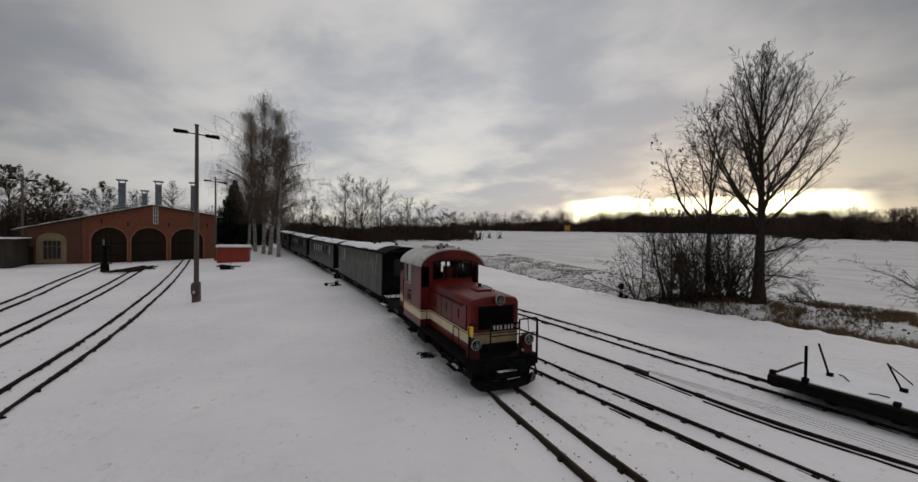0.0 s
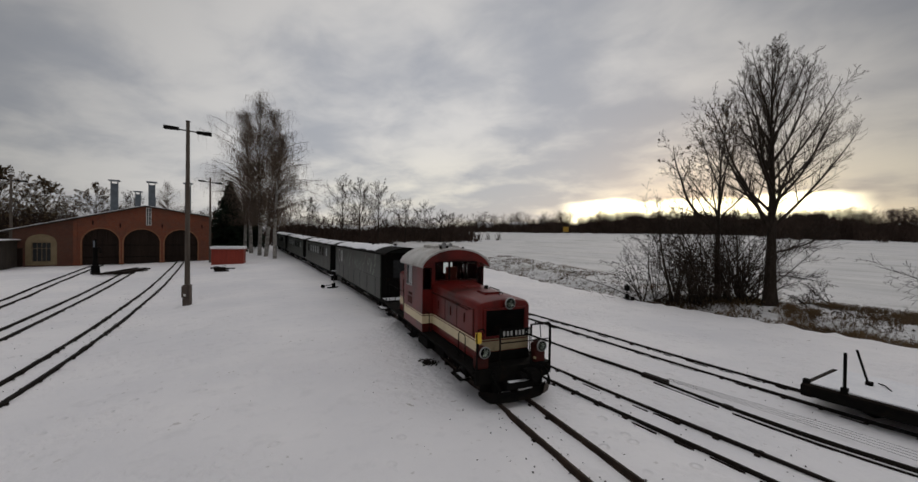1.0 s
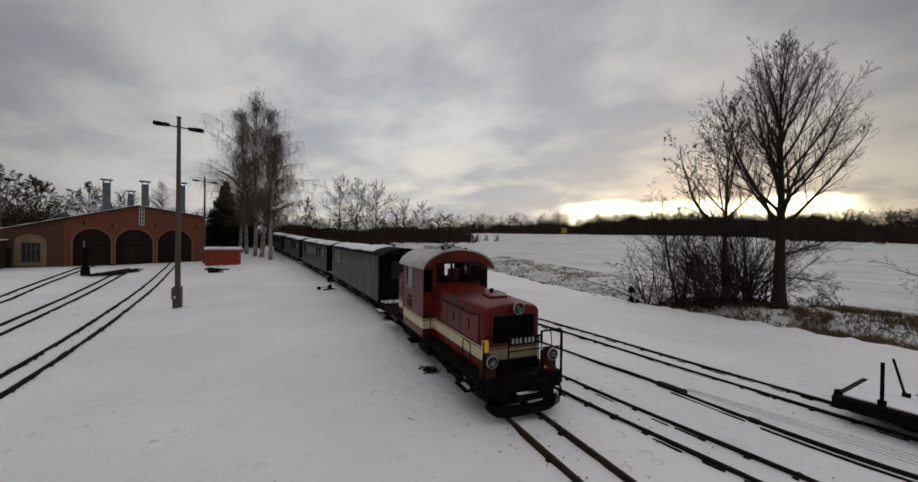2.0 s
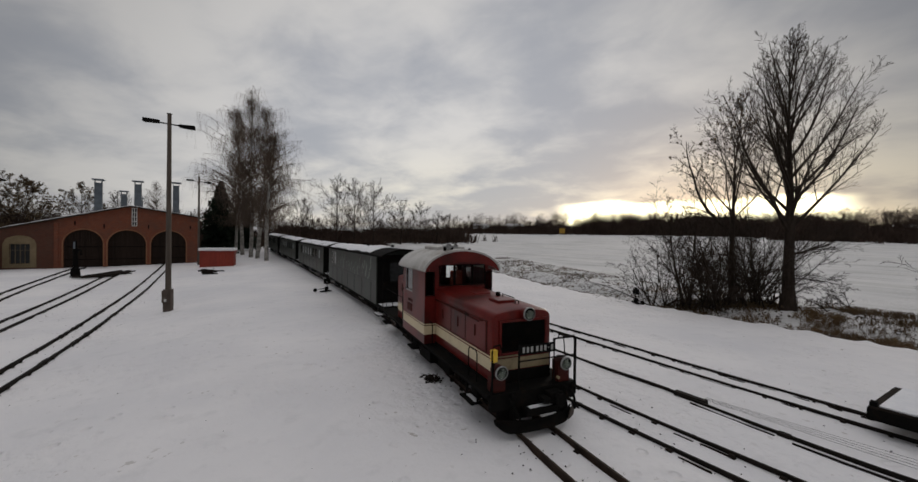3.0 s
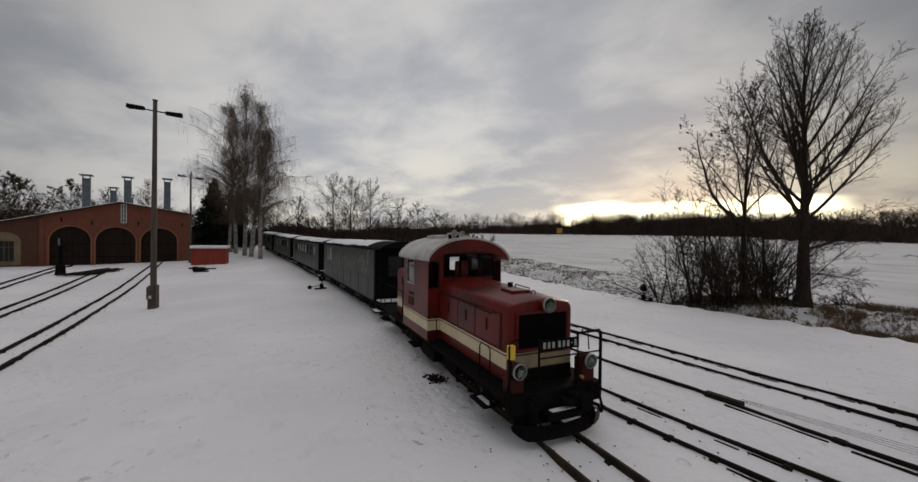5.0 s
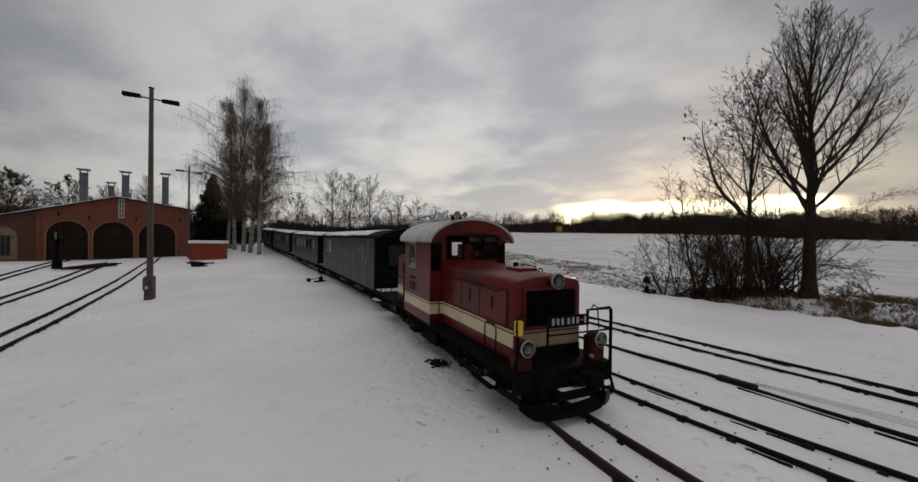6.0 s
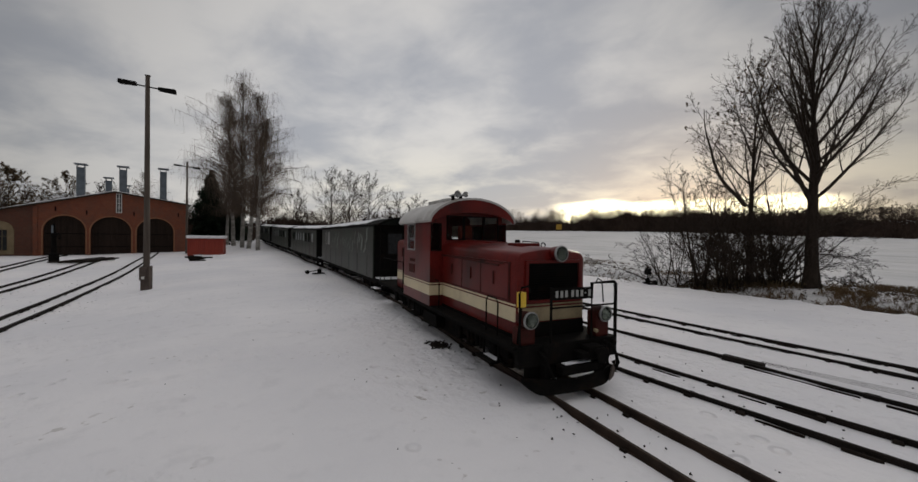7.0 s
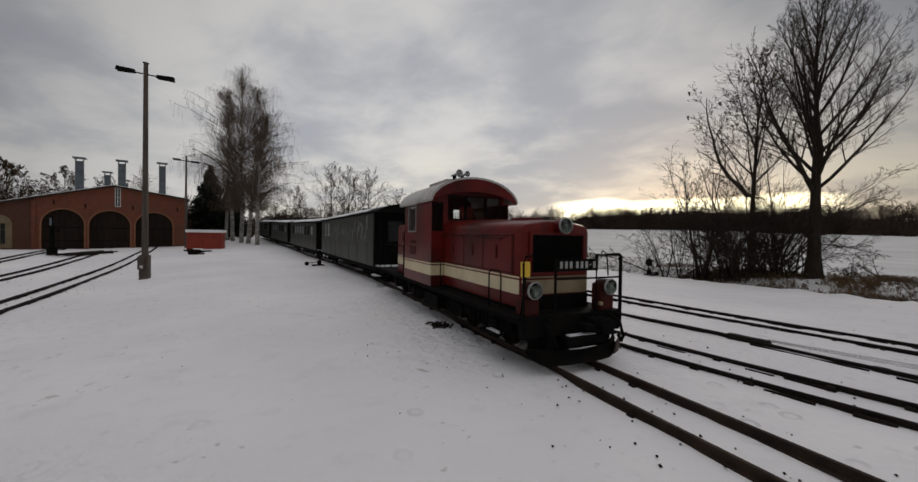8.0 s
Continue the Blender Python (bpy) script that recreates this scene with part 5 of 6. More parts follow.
# smoke vents
for x, y, w, top in ((2.55, 3.0, 0.36, 10.85), (4.5, 9.0, 0.32, 10.1), (6.1, 13.0, 0.28, 9.6), (6.35, 3.0, 0.36, 11.0), (10.35, 3.0, 0.36, 11.2)):
    z0 = roofline(x) - 0.1
    v = part("smoke_vent", box(B(), x - w, y - w, z0, x + w, y + w, top - 0.45, 0.02), TIN, shed, "square galvanised smoke vent with a capped top")
    part("vent_skirt", box(B(), x - w - 0.12, y - w - 0.12, z0 - 0.05, x + w + 0.12, y + w + 0.12, z0 + 0.45, 0.02), TIN, v)
    for sx_ in (-1, 1):
        for sy_ in (-1, 1):
            part("cap_post", box(B(), x + sx_ * w * 0.9 - 0.03, y + sy_ * w * 0.9 - 0.03, top - 0.45, x + sx_ * w * 0.9 + 0.03, y + sy_ * w * 0.9 + 0.03, top - 0.12), TIN, v)
    part("cap", box(B(), x - w - 0.22, y - w - 0.22, top - 0.12, x + w + 0.22, y + w + 0.22, top - 0.03, 0.01), TIN, v)
    part("cap_snow", box(B(), x - w - 0.2, y - w - 0.2, top - 0.029, x + w + 0.2, y + w + 0.2, top + 0.03, 0.015), SNOWCAP, v)
# the low lean-to beside the shed
annex = thing("timber_shed", pose(-26.6, 56.6, 0, 0, 0, 7), "low weathered timber shed with a snowy flat roof", "shed")
body = part("wall", box(B(), 0, 0, 0, 5.4, 5.5, 2.9), TINDARK, annex)
for k in range(17):
    part("board", box(B(), 0.02 + 0.317 * k, -0.02, 0.05, 0.31 + 0.317 * k, 0.0, 2.85), TINDARK, body)
rf = part("roof", box(B(), -0.3, -0.3, 2.9, 5.7, 5.8, 3.05, 0.02), TINDARK, annex)
part("roof_snow", box(B(), -0.27, -0.27, 3.051, 5.67, 5.77, 3.14, 0.03), SNOWCAP, rf)


# ---- red hut, water crane, timber, levers ----
hut = thing("red_hut", pose(-3.25, 57.3, 0, 0, 0, -10), "small red boarded hut with a snow-covered pent roof", "hut")
hb = part("wall", box(B(), 0.03, 0.03, 0, 3.57, 1.6, 2.0), REDWOOD, hut)
for k in range(18):
    part("board", box(B(), 0.2 * k + 0.006, 0.0, 0.04, 0.2 * k + 0.194, 0.029, 2.0, 0.004), REDWOOD, hb)
hr = part("roof", box(B(), -0.12, -0.15, 2.0, 3.72, 1.75, 2.08, 0.01), REDWOOD, hut)
part("roof_snow", box(B(), -0.11, -0.14, 2.081, 3.71, 1.74, 2.42, 0.06), SNOWCAP, hr, "thick cap of snow")

crane = thing("water_crane", pose(-12.6, 51.5, rise(-12.6, 51.5), 0, 0, -20), "dark iron water crane column with a short spout", "water crane")
part("column", lathe(B(), (0, 0, 0), (0, 0, 1), [(0, 0.36), (0.12, 0.36), (0.75, 0.32), (0.85, 0.20), (2.2, 0.17), (2.3, 0.22), (2.5, 0.22), (2.6, 0.14), (3.3, 0.10), (3.45, 0.05)], 18), BLACK, crane, "", True)
part("column_panel", box(B(), -0.07, -0.19, 2.65, 0.07, -0.14, 3.3, 0.01), TIN, crane)
part("spout", tube(B(), [(0.1, 0, 2.5), (0.35, -0.05, 2.55), (0.5, -0.08, 2.4), (0.52, -0.08, 2.05)], [0.12, 0.12, 0.11, 0.10], 10), BLACK, crane, "", True)

timber = thing("timber_stack", pose(-10.3, 51.6, rise(-10.3, 51.6) + 0.02, 0, 0, -12), "old dark timber baulks around a snowy pit", "timber")
rng = random.Random(5)
for k in range(9):
    x0 = -1.6 + 0.42 * k
    part("baulk", box(B(), -0.12 + rng.uniform(-0.1, 0.1) + 0.3 * (k % 3 - 1) * 2, -3.0 + 0.5 * k, 0.0, 0.10 + 0.3 * (k % 3 - 1) * 2, 0.2 + 0.5 * k + rng.uniform(-0.6, 0.8), 0.14 + rng.uniform(0, 0.08), 0.02), SLEEPER, timber)
for k in range(7):
    part("crosswise_plank", box(B(), -1.5 + rng.uniform(-0.5, 0.2), -2.8 + 0.62 * k, 0.02, 1.0 + rng.uniform(-0.3, 0.6), -2.62 + 0.62 * k, 0.11, 0.015), SLEEPER, timber)

pile = thing("scrap_pile", pose(-1.6, 49.2, rise(-1.6, 49.2), 0, 0, 5), "small heap of planks and scrap dusted with snow", "scrap")
for k in range(8):
    a = rng.uniform(-0.6, 0.6)
    x, y, z = rng.uniform(-0.5, 0.5), rng.uniform(-0.3, 0.3), 0.05 + 0.06 * k
    part("plank", tube(B(), [(x - math.cos(a) * 0.7, y - math.sin(a) * 0.7, z), (x + math.cos(a) * 0.7, y + math.sin(a) * 0.7, z + rng.uniform(-0.04, 0.08))], 0.07, 5), SLEEPER, pile)
part("pile_snow", box(B(), -0.45, -0.3, 0.50, 0.4, 0.3, 0.57, 0.03), SNOWCAP, pile)


def point_lever(x, y, heading, label, lantern):
    t = thing("point_lever", pose(x, y, ground_z(x, y) + 0.0, 0, 0, heading), label, "point lever", "point levers")
    part("base_plate", box(B(), -0.45, -0.14, 0.0, 0.35, 0.14, 0.07, 0.01), BLACK, t)
    part("bracket", box(B(), -0.08, -0.10, 0.07, 0.12, 0.10, 0.34, 0.02), BLACK, t)
    part("lever_arm", tube(B(), [(0.02, 0, 0.24), (-0.55, 0.02, 0.20), (-0.85, 0.03, 0.16)], [0.03, 0.025, 0.03], 8), BLACK, t)
    part("counterweight", lathe(B(), (-0.86, -0.07, 0.17), (0, 1, 0), [(0, 0.10), (0.02, 0.13), (0.14, 0.13), (0.16, 0.10)], 16), BLACK, t)
    part("spindle", tube(B(), [(0.05, 0, 0.3), (0.05, 0, 0.62)], 0.028, 8), BLACK, t)
    part("lantern", grid_wall(B(), lambda u, d, z: (0.05 + u, -0.11 + d, z), [-0.2, 0.2], [0.56, 0.90], [(-0.09, 0.09, 0.64, 0.82)] if lantern else [], 0.20), BLACK, t)
    part("lantern_cap", lathe(B(), (0.05, 0, 0.90), (0, 0, 1), [(0, 0.13), (0.05, 0.07), (0.10, 0.06), (0.11, 0.01)], 12), BLACK, t)
    return t


point_lever(6.35, 30.4, 20, "black point lever with signal lantern beside the train", True)
point_lever(22.6, 16.9, 60, "dark point lever standing at the yard's edge", False)


# ---- trees and undergrowth ----
def prisms(segs, sides=3):
    """Tapered bars from rows (x0, y0, z0, x1, y1, z1, r0, r1) as vertex and quad arrays."""
    s = np.asarray(segs, float)
    p0, p1, r0, r1 = s[:, 0:3], s[:, 3:6], s[:, 6:7], s[:, 7:8]
    d = p1 - p0
    d /= np.linalg.norm(d, axis=1, keepdims=True) + 1e-9
    ref = np.where(np.abs(d[:, 2:3]) < 0.9, np.array([[0, 0, 1.0]]), np.array([[1.0, 0, 0]]))
    a = np.cross(d, ref)
    a /= np.linalg.norm(a, axis=1, keepdims=True) + 1e-9
    b = np.cross(d, a)
    rings = []
    for p, r in ((p0, r0), (p1, r1)):
        for k in range(sides):
            t = k * math.tau / sides
            rings.append(p + r * (a * math.cos(t) + b * math.sin(t)))
    v = np.stack(rings, 1).reshape(-1, 3)
    base = np.arange(len(s))[:, None] * (2 * sides)
    f = np.stack([np.concatenate([base + k, base + (k + 1) % sides, base + sides + (k + 1) % sides, base + sides + k], 1) for k in range(sides)], 1).reshape(-1, 4)
    return v, f


def leaf_quads(points, size, rng, flat=0.6):
    """One small four-cornered leaf at each point, turned at random."""
    p = np.asarray(points, float)
    n = len(p)
    a = rng.normal(size=(n, 3))
    a /= np.linalg.norm(a, axis=1, keepdims=True)
    b = np.cross(a, rng.normal(size=(n, 3)))
    b /= np.linalg.norm(b, axis=1, keepdims=True) + 1e-9
    s = size * rng.uniform(0.6, 1.3, (n, 1))
    v = np.stack([p - a * s, p + b * s * flat, p + a * s, p - b * s * flat], 1).reshape(-1, 3)
    return v, np.arange(4 * n).reshape(-1, 4)


def unit(v):
    k = 1.0 / math.sqrt(v[0] * v[0] + v[1] * v[1] + v[2] * v[2])
    return (v[0] * k, v[1] * k, v[2] * k)


def cross(a, b):
    return (a[1] * b[2] - a[2] * b[1], a[2] * b[0] - a[0] * b[2], a[0] * b[1] - a[1] * b[0])


def turned(d, ang, rot):
    """The way d swung off by ang, about itself by rot."""
    a = unit(cross(d, (1.0, 0, 0) if abs(d[0]) < 0.8 else (0, 1.0, 0)))
    b = cross(d, a)
    ca, sa, cr, sr = math.cos(ang), math.sin(ang), math.cos(rot), math.sin(rot)
    return tuple(d[j] * ca + (a[j] * cr + b[j] * sr) * sa for j in range(3))


def spray(segs, rng, p, d, length, radius, level, counts, crook, lift, least):
    """A limb that bends and carries finer limbs on alternate sides, the longest low down on it."""
    n = (8, 6, 4, 3, 2)[level]
    r, k, rot = radius, 0, rng.uniform(0, math.tau)
    kids = counts[level] if level < len(counts) else 0
    spots = [0.16 + 0.80 * (i + rng.uniform(0.1, 0.9)) / kids for i in range(kids)]
    tips = []
    for i in range(n):
        d = unit((d[0] + rng.gauss(0, crook), d[1] + rng.gauss(0, crook), d[2] + rng.gauss(0, crook) + lift))
        h = length / n
        q = tuple(p[j] + d[j] * h for j in range(3))
        r1 = max(radius * (1 - 0.88 * (i + 1) / n), least)
        segs[1 if level < 2 else 2].append((*p, *q, max(r, least), r1))
        while k < kids and spots[k] <= (i + 1) / n:
            f = spots[k] * n - i
            at = tuple(p[j] + (q[j] - p[j]) * f for j in range(3))
            rot += math.pi + rng.gauss(0, 0.7)
            share = (0.50, 0.48, 0.58, 0.7)[level] * rng.uniform(0.6, 1.15) * (1.05 - 0.62 * spots[k])
            tips += spray(segs, rng, at, turned(d, radians(rng.uniform(24, 48)), rot), length * share, max((r + (r1 - r) * f) * 0.46, least), level + 1, counts, crook * 1.15, lift, least)
            k += 1
        p, r = q, r1
    return tips + [p]


def crown_tree(segs, rng, height, radius, fork, envelope, limbs, counts, crook, lean=(0, 0), least=0.006, steep=(62, 16), lift=0.05):
    """A straight leader with rising limbs whose tips fill an envelope: rows of (share of the height, reach as a share of the height)."""
    zs, rs = [e[0] for e in envelope], [e[1] for e in envelope]
    n, path, p, d = 12, [(0.0, 0.0, -0.15)], (0.0, 0.0, -0.15), unit((lean[0], lean[1], 1.0))
    for i in range(n):
        d = unit((d[0] + rng.gauss(0, crook * 0.35), d[1] + rng.gauss(0, crook * 0.35), d[2] + 0.03))
        q = tuple(p[j] + d[j] * height * 0.97 / n for j in range(3))
        flare = 1.35 if i == 0 else 1.0
        segs[0].append((*p, *q, max(radius * flare * (1 - i / n) ** 1.3, 0.015 * radius / 0.3), max(radius * (1 - (i + 1) / n) ** 1.3, least)))
        path.append(q)
        p = q
    tips, rot = [], rng.uniform(0, math.tau)
    for k in range(limbs):
        t = fork + (0.95 - fork) * ((k + rng.uniform(0.1, 0.9)) / limbs) ** 1.1
        i = min(int(t * n), n - 1)
        at = tuple(path[i][j] + (path[i + 1][j] - path[i][j]) * (t * n - i) for j in range(3))
        rot += 2.4 + rng.gauss(0, 0.25)
        share = (t - fork) / (1 - fork)
        ang = radians(steep[0] + (steep[1] - steep[0]) * share ** 0.7 + rng.uniform(-9, 9))
        length = 0.05 * height
        while length < 0.42 * height:
            up_ = t + length * math.cos(ang * 0.78) / height
            if up_ > 0.99 or length * math.sin(ang * 0.9) / height > np.interp(up_, zs, rs):
                break
            length += 0.015 * height
        length *= rng.uniform(0.82, 1.04)
        way_ = (math.cos(rot) * math.sin(ang), math.sin(rot) * math.sin(ang), math.cos(ang))
        full = min(1.0, max(0.35, length / (0.30 * height)))
        tips += spray(segs, rng, at, way_, length, radius * (0.15 + 0.14 * (1 - share)) * full, 0, (max(4, round(counts[0] * full)), *counts[1:]), crook, lift, least)
    return tips


OVAL = [(0.24, 0.05), (0.34, 0.17), (0.48, 0.27), (0.60, 0.285), (0.72, 0.26), (0.84, 0.19), (0.93, 0.10), (1.0, 0.02)]
DOME = [(0.12, 0.15), (0.3, 0.32), (0.5, 0.42), (0.7, 0.40), (0.85, 0.28), (0.95, 0.13), (1.0, 0.04)]
LOOSE = [(0.25, 0.06), (0.4, 0.22), (0.6, 0.30), (0.75, 0.24), (0.9, 0.12), (1.0, 0.02)]


def standing_tree(x, y, height, radius, seed, label, fork=0.2, envelope=DOME, limbs=17, counts=(9, 6, 4), crook=0.07, lean=(0, 0), least=0.012, steep=(58, 14), leaves=0, leaf_size=0.08, lift=0.05, low=()):
    """A leafless tree; low: extra limbs as (way, length, height, radius)."""
    rng = random.Random(seed)
    segs = [[], [], []]
    tips = crown_tree(segs, rng, height, radius, fork, envelope, limbs, counts, crook, lean, least, steep, lift)
    for way_, length, at, rad in low:
        tips += spray(segs, rng, (lean[0] * at, lean[1] * at, at), unit(way_), length, rad, 0, counts, crook * 1.5, 0.0, least)
    t = thing("bare_tree", pose(x, y, ground_z(x, y)), label, "tree")
    arrays("trunk", *prisms(segs[0], 10), BARK, t)
    tagged(arrays("limb_framework", *prisms(segs[1], 5), BARK, t), kind="stuff")
    tagged(arrays("crown", *prisms(segs[2], 3), TWIG, t), kind="stuff")
    if leaves:
        pts, rl = np.array(tips), np.random.default_rng(seed)
        pts = pts[rl.integers(0, len(pts), leaves)] + rl.normal(0, 0.10, (leaves, 3))
        tagged(arrays("withered_foliage", *leaf_quads(pts, leaf_size, rl), DEADLEAF, t), kind="stuff")
    return t


standing_tree(26.9, 10.7, 15.9, 0.34, 43, "tall bare broadleaf tree with a wide oval dark crown", 0.30, OVAL, 36, (13, 8, 4), 0.05, least=0.0048, steep=(54, 14), lift=0.065, low=(((0.85, -0.5, 0.20), 4.4, 3.1, 0.075), ((0.75, -0.6, -0.02), 3.2, 1.8, 0.035), ((-0.40, 0.27, 0.9), 8.4, 4.3, 0.12)))
standing_tree(26.0, 13.0, 13.0, 0.20, 37, "slender bare tree with a few withered leaves", 0.33, LOOSE, 17, (9, 7, 4), 0.085, lean=(-0.04, 0.05), least=0.0065, steep=(46, 14), leaves=420, leaf_size=0.09, low=(((-0.55, 0.40, 0.75), 6.2, 4.4, 0.12),))
standing_tree(24.9, 15.2, 7.6, 0.11, 35, "small leaning bare tree at the bank", 0.25, LOOSE, 10, (7, 5, 3), 0.10, lean=(-0.16, 0.14), least=0.0065)


def shrub(x, y, height, stems, spread, seed, label):
    """Many stems from one root."""
    rng = random.Random(seed)
    segs = [[], [], []]
    for k in range(int(stems * 1.3)):
        a, s = rng.uniform(0, math.tau), rng.uniform(0.05, 1.0) ** 1.4 * spread * 1.7
        h = height * rng.uniform(0.45, 1.35) * (1.0 if k % 4 else 0.6)
        way_ = unit((math.cos(a) * s, math.sin(a) * s, 1.0))
        spray(segs, rng, (rng.gauss(0, 0.35), rng.gauss(0, 0.35), -0.1), way_, h, rng.uniform(0.018, 0.055) * (0.5 + h / 8), 0, (8, 5, 3), 0.09, -0.03 * s, 0.006)
    t = thing("shrub", pose(x, y, ground_z(x, y)), label, "shrub", "shrubs at the bank")
    tagged(arrays("bush", *prisms(segs[1], 5), BARK, t), kind="stuff")
    tagged(arrays("crown", *prisms(segs[2], 3), TWIG, t), kind="stuff")
    return t


for k, (x, y, h, n, s) in enumerate(((24.9, 15.1, 6.0, 13, 0.55), (23.9, 16.2, 5.4, 11, 1.1), (25.4, 14.0, 5.6, 15, 0.7), (26.2, 13.8, 5.8, 15, 0.6), (27.3, 12.5, 6.0, 15, 0.6), (26.4, 12.1, 4.8, 12, 0.7), (28.2, 11.9, 4.6, 9, 0.8), (29.6, 9.4, 2.4, 7, 1.3), (28.4, 13.1, 6.2, 12, 0.6), (25.2, 13.4, 3.6, 12, 1.0))):
    shrub(x, y, h, n, s, 60 + k, "dense bare shrub with many thin dark stems")
pts, rl = [], np.random.default_rng(29)
for k in range(5200):
    q = rl.uniform(0, 1)
    x, y = 24.3 + 3.6 * q + rl.normal(0, 0.55), 15.6 - 4.6 * q + rl.normal(0, 0.6)
    pts.append((x, y, ground_z(x, y) + abs(rl.normal(0, 0.10))))
tagged(arrays("leaf_litter", *leaf_quads(pts, 0.06, rl), DEADLEAF), "dark fallen leaves under the shrubs", "leaves", kind="stuff")
shrub(33.5, 5.0, 1.8, 5, 0.9, 75, "low bare shrub on the grassy bank")
shrub(30.0, 3.0, 4.2, 12, 0.8, 76, "bare shrub at the edge of the field")
shrub(31.2, 1.6, 4.8, 12, 0.8, 77, "bare shrub at the edge of the field")


def birch(x, y, height, radius, seed, label, strands):
    """A weeping birch: pale trunk, rising limbs, curtains of hanging twigs."""
    rng = np.random.default_rng(seed)
    trunk, limbs, hang, leaf = [], [], [], []
    p, d = np.array([0, 0, -0.1]), np.array([rng.normal(0, 0.03), rng.normal(0, 0.03), 1.0])
    path = [p]
    n = 14
    for i in range(n):
        d = d + rng.normal(0, 0.025, 3)
        d /= np.linalg.norm(d)
        q = p + d * height / n
        trunk.append((*p, *q, radius * (1 - i / n) + 0.02, radius * (1 - (i + 1) / n) + 0.02))
        p = q
        path.append(p)
    nodes = []
    for k in range(90):
        t = 0.20 + 0.78 * rng.uniform(0, 1) ** 1.15
        i = min(int(t * n), n - 1)
        s = path[i] + (path[i + 1] - path[i]) * (t * n - i)
        a = rng.uniform(0, math.tau)
        reach = height * float(np.interp(t, (0.2, 0.3, 0.45, 0.6, 0.75, 0.9, 1.0), (0.13, 0.29, 0.31, 0.25, 0.17, 0.08, 0.02))) * rng.uniform(0.35, 1.15)
        w = np.array([math.cos(a), math.sin(a), 1.0 + 0.5 * t])
        q = s
        for j in range(5):
            w = w + np.array([0, 0, -0.20]) + rng.normal(0, 0.13, 3)
            e = q + w / np.linalg.norm(w) * reach / 4
            limbs.append((*q, *e, 0.075 * (1 - j / 6) * (1.2 - t), 0.075 * (1 - (j + 1) / 6) * (1.2 - t) + 0.008))
            nodes.append((q + e) / 2)
            nodes.append(e)
            q = e
    nodes = np.array(nodes)
    for k in range(strands):
        s = nodes[rng.integers(0, len(nodes))] + rng.normal(0, 0.25, 3)
        out = rng.normal(0, 0.55, 2)
        w = np.array([out[0], out[1], rng.uniform(-0.6, 0.5)])
        l = rng.uniform(0.2, 0.75) * (1.15 - 0.6 * s[2] / height)
        q = s
        for j in range(4):
            w = w * 0.7 + np.array([0, 0, -0.75]) + rng.normal(0, 0.12, 3)
            e = q + w / np.linalg.norm(w) * l
            if e[2] < 4.6:
                break
            hang.append((*q, *e, 0.010, 0.007))
            q = e
        leaf.append(q)
    t = thing("birch_tree", pose(x, y, ground_z(x, y)), label, "tree", "birches beside the train")
    arrays("trunk", *prisms(trunk, 9), BIRCHBARK, t)
    tagged(arrays("limb_framework", *prisms(limbs, 4), BIRCHTWIG, t), kind="stuff")
    tagged(arrays("crown", *prisms(hang, 3), BIRCHTWIG, t), kind="stuff")
    pts = np.array(leaf)[rng.integers(0, len(leaf), strands)] + rng.normal(0, 0.25, (strands, 3))
    tagged(arrays("withered_foliage", *leaf_quads(pts, 0.05, rng), DEADLEAF, t), kind="stuff")
    return t


for x, y, h, r, sd in ((4.25, 62.0, 19.0, 0.27, 81), (3.3, 67.0, 23.5, 0.30, 82), (2.5, 69.5, 26.0, 0.30, 85), (1.4, 75.0, 25.0, 0.30, 83), (0.4, 78.5, 23.5, 0.26, 87)):
    birch(x, y, h, r, sd, "tall weeping birch with pale trunk and hanging twigs", 2900)


def spruce(x, y, height, spread, seed, label):
    rng = np.random.default_rng(seed)
    segs, pts = [], []
    for k in range(900):
        t = rng.uniform(0.05, 1.0) ** 0.8
        a = rng.uniform(0, math.tau)
        l = spread * (1.02 - t) ** 0.75 * rng.uniform(0.45, 1.12)
        s = np.array([0, 0, t * height])
        e = s + np.array([math.cos(a) * l, math.sin(a) * l, -0.25 * l + rng.normal(0, 0.1)])
        segs.append((*s, *e, 0.04, 0.015))
        m = max(3, int(l * 9))
        for q in rng.uniform(0.15, 1, m):
            pts.append(s + (e - s) * q + rng.normal(0, 0.10, 3) + np.array([0, 0, -0.08]))
    t = thing("spruce_tree", pose(x, y, ground_z(x, y)), label, "tree")
    arrays("trunk", *prisms([(0, 0, -0.1, 0, 0, height, 0.22, 0.02)], 8), BARK, t)
    tagged(arrays("bough_framework", *prisms(segs, 3), BARK, t), kind="stuff")
    tagged(arrays("crown", *leaf_quads(pts, 0.30, rng, 0.4), NEEDLE, t), kind="stuff")
    return t


spruce(-2.0, 82.0, 12.8, 4.2, 91, "dark green spruce behind the birches")
spruce(1.2, 88.0, 11.0, 3.6, 92, "lower dark spruce behind the birches")

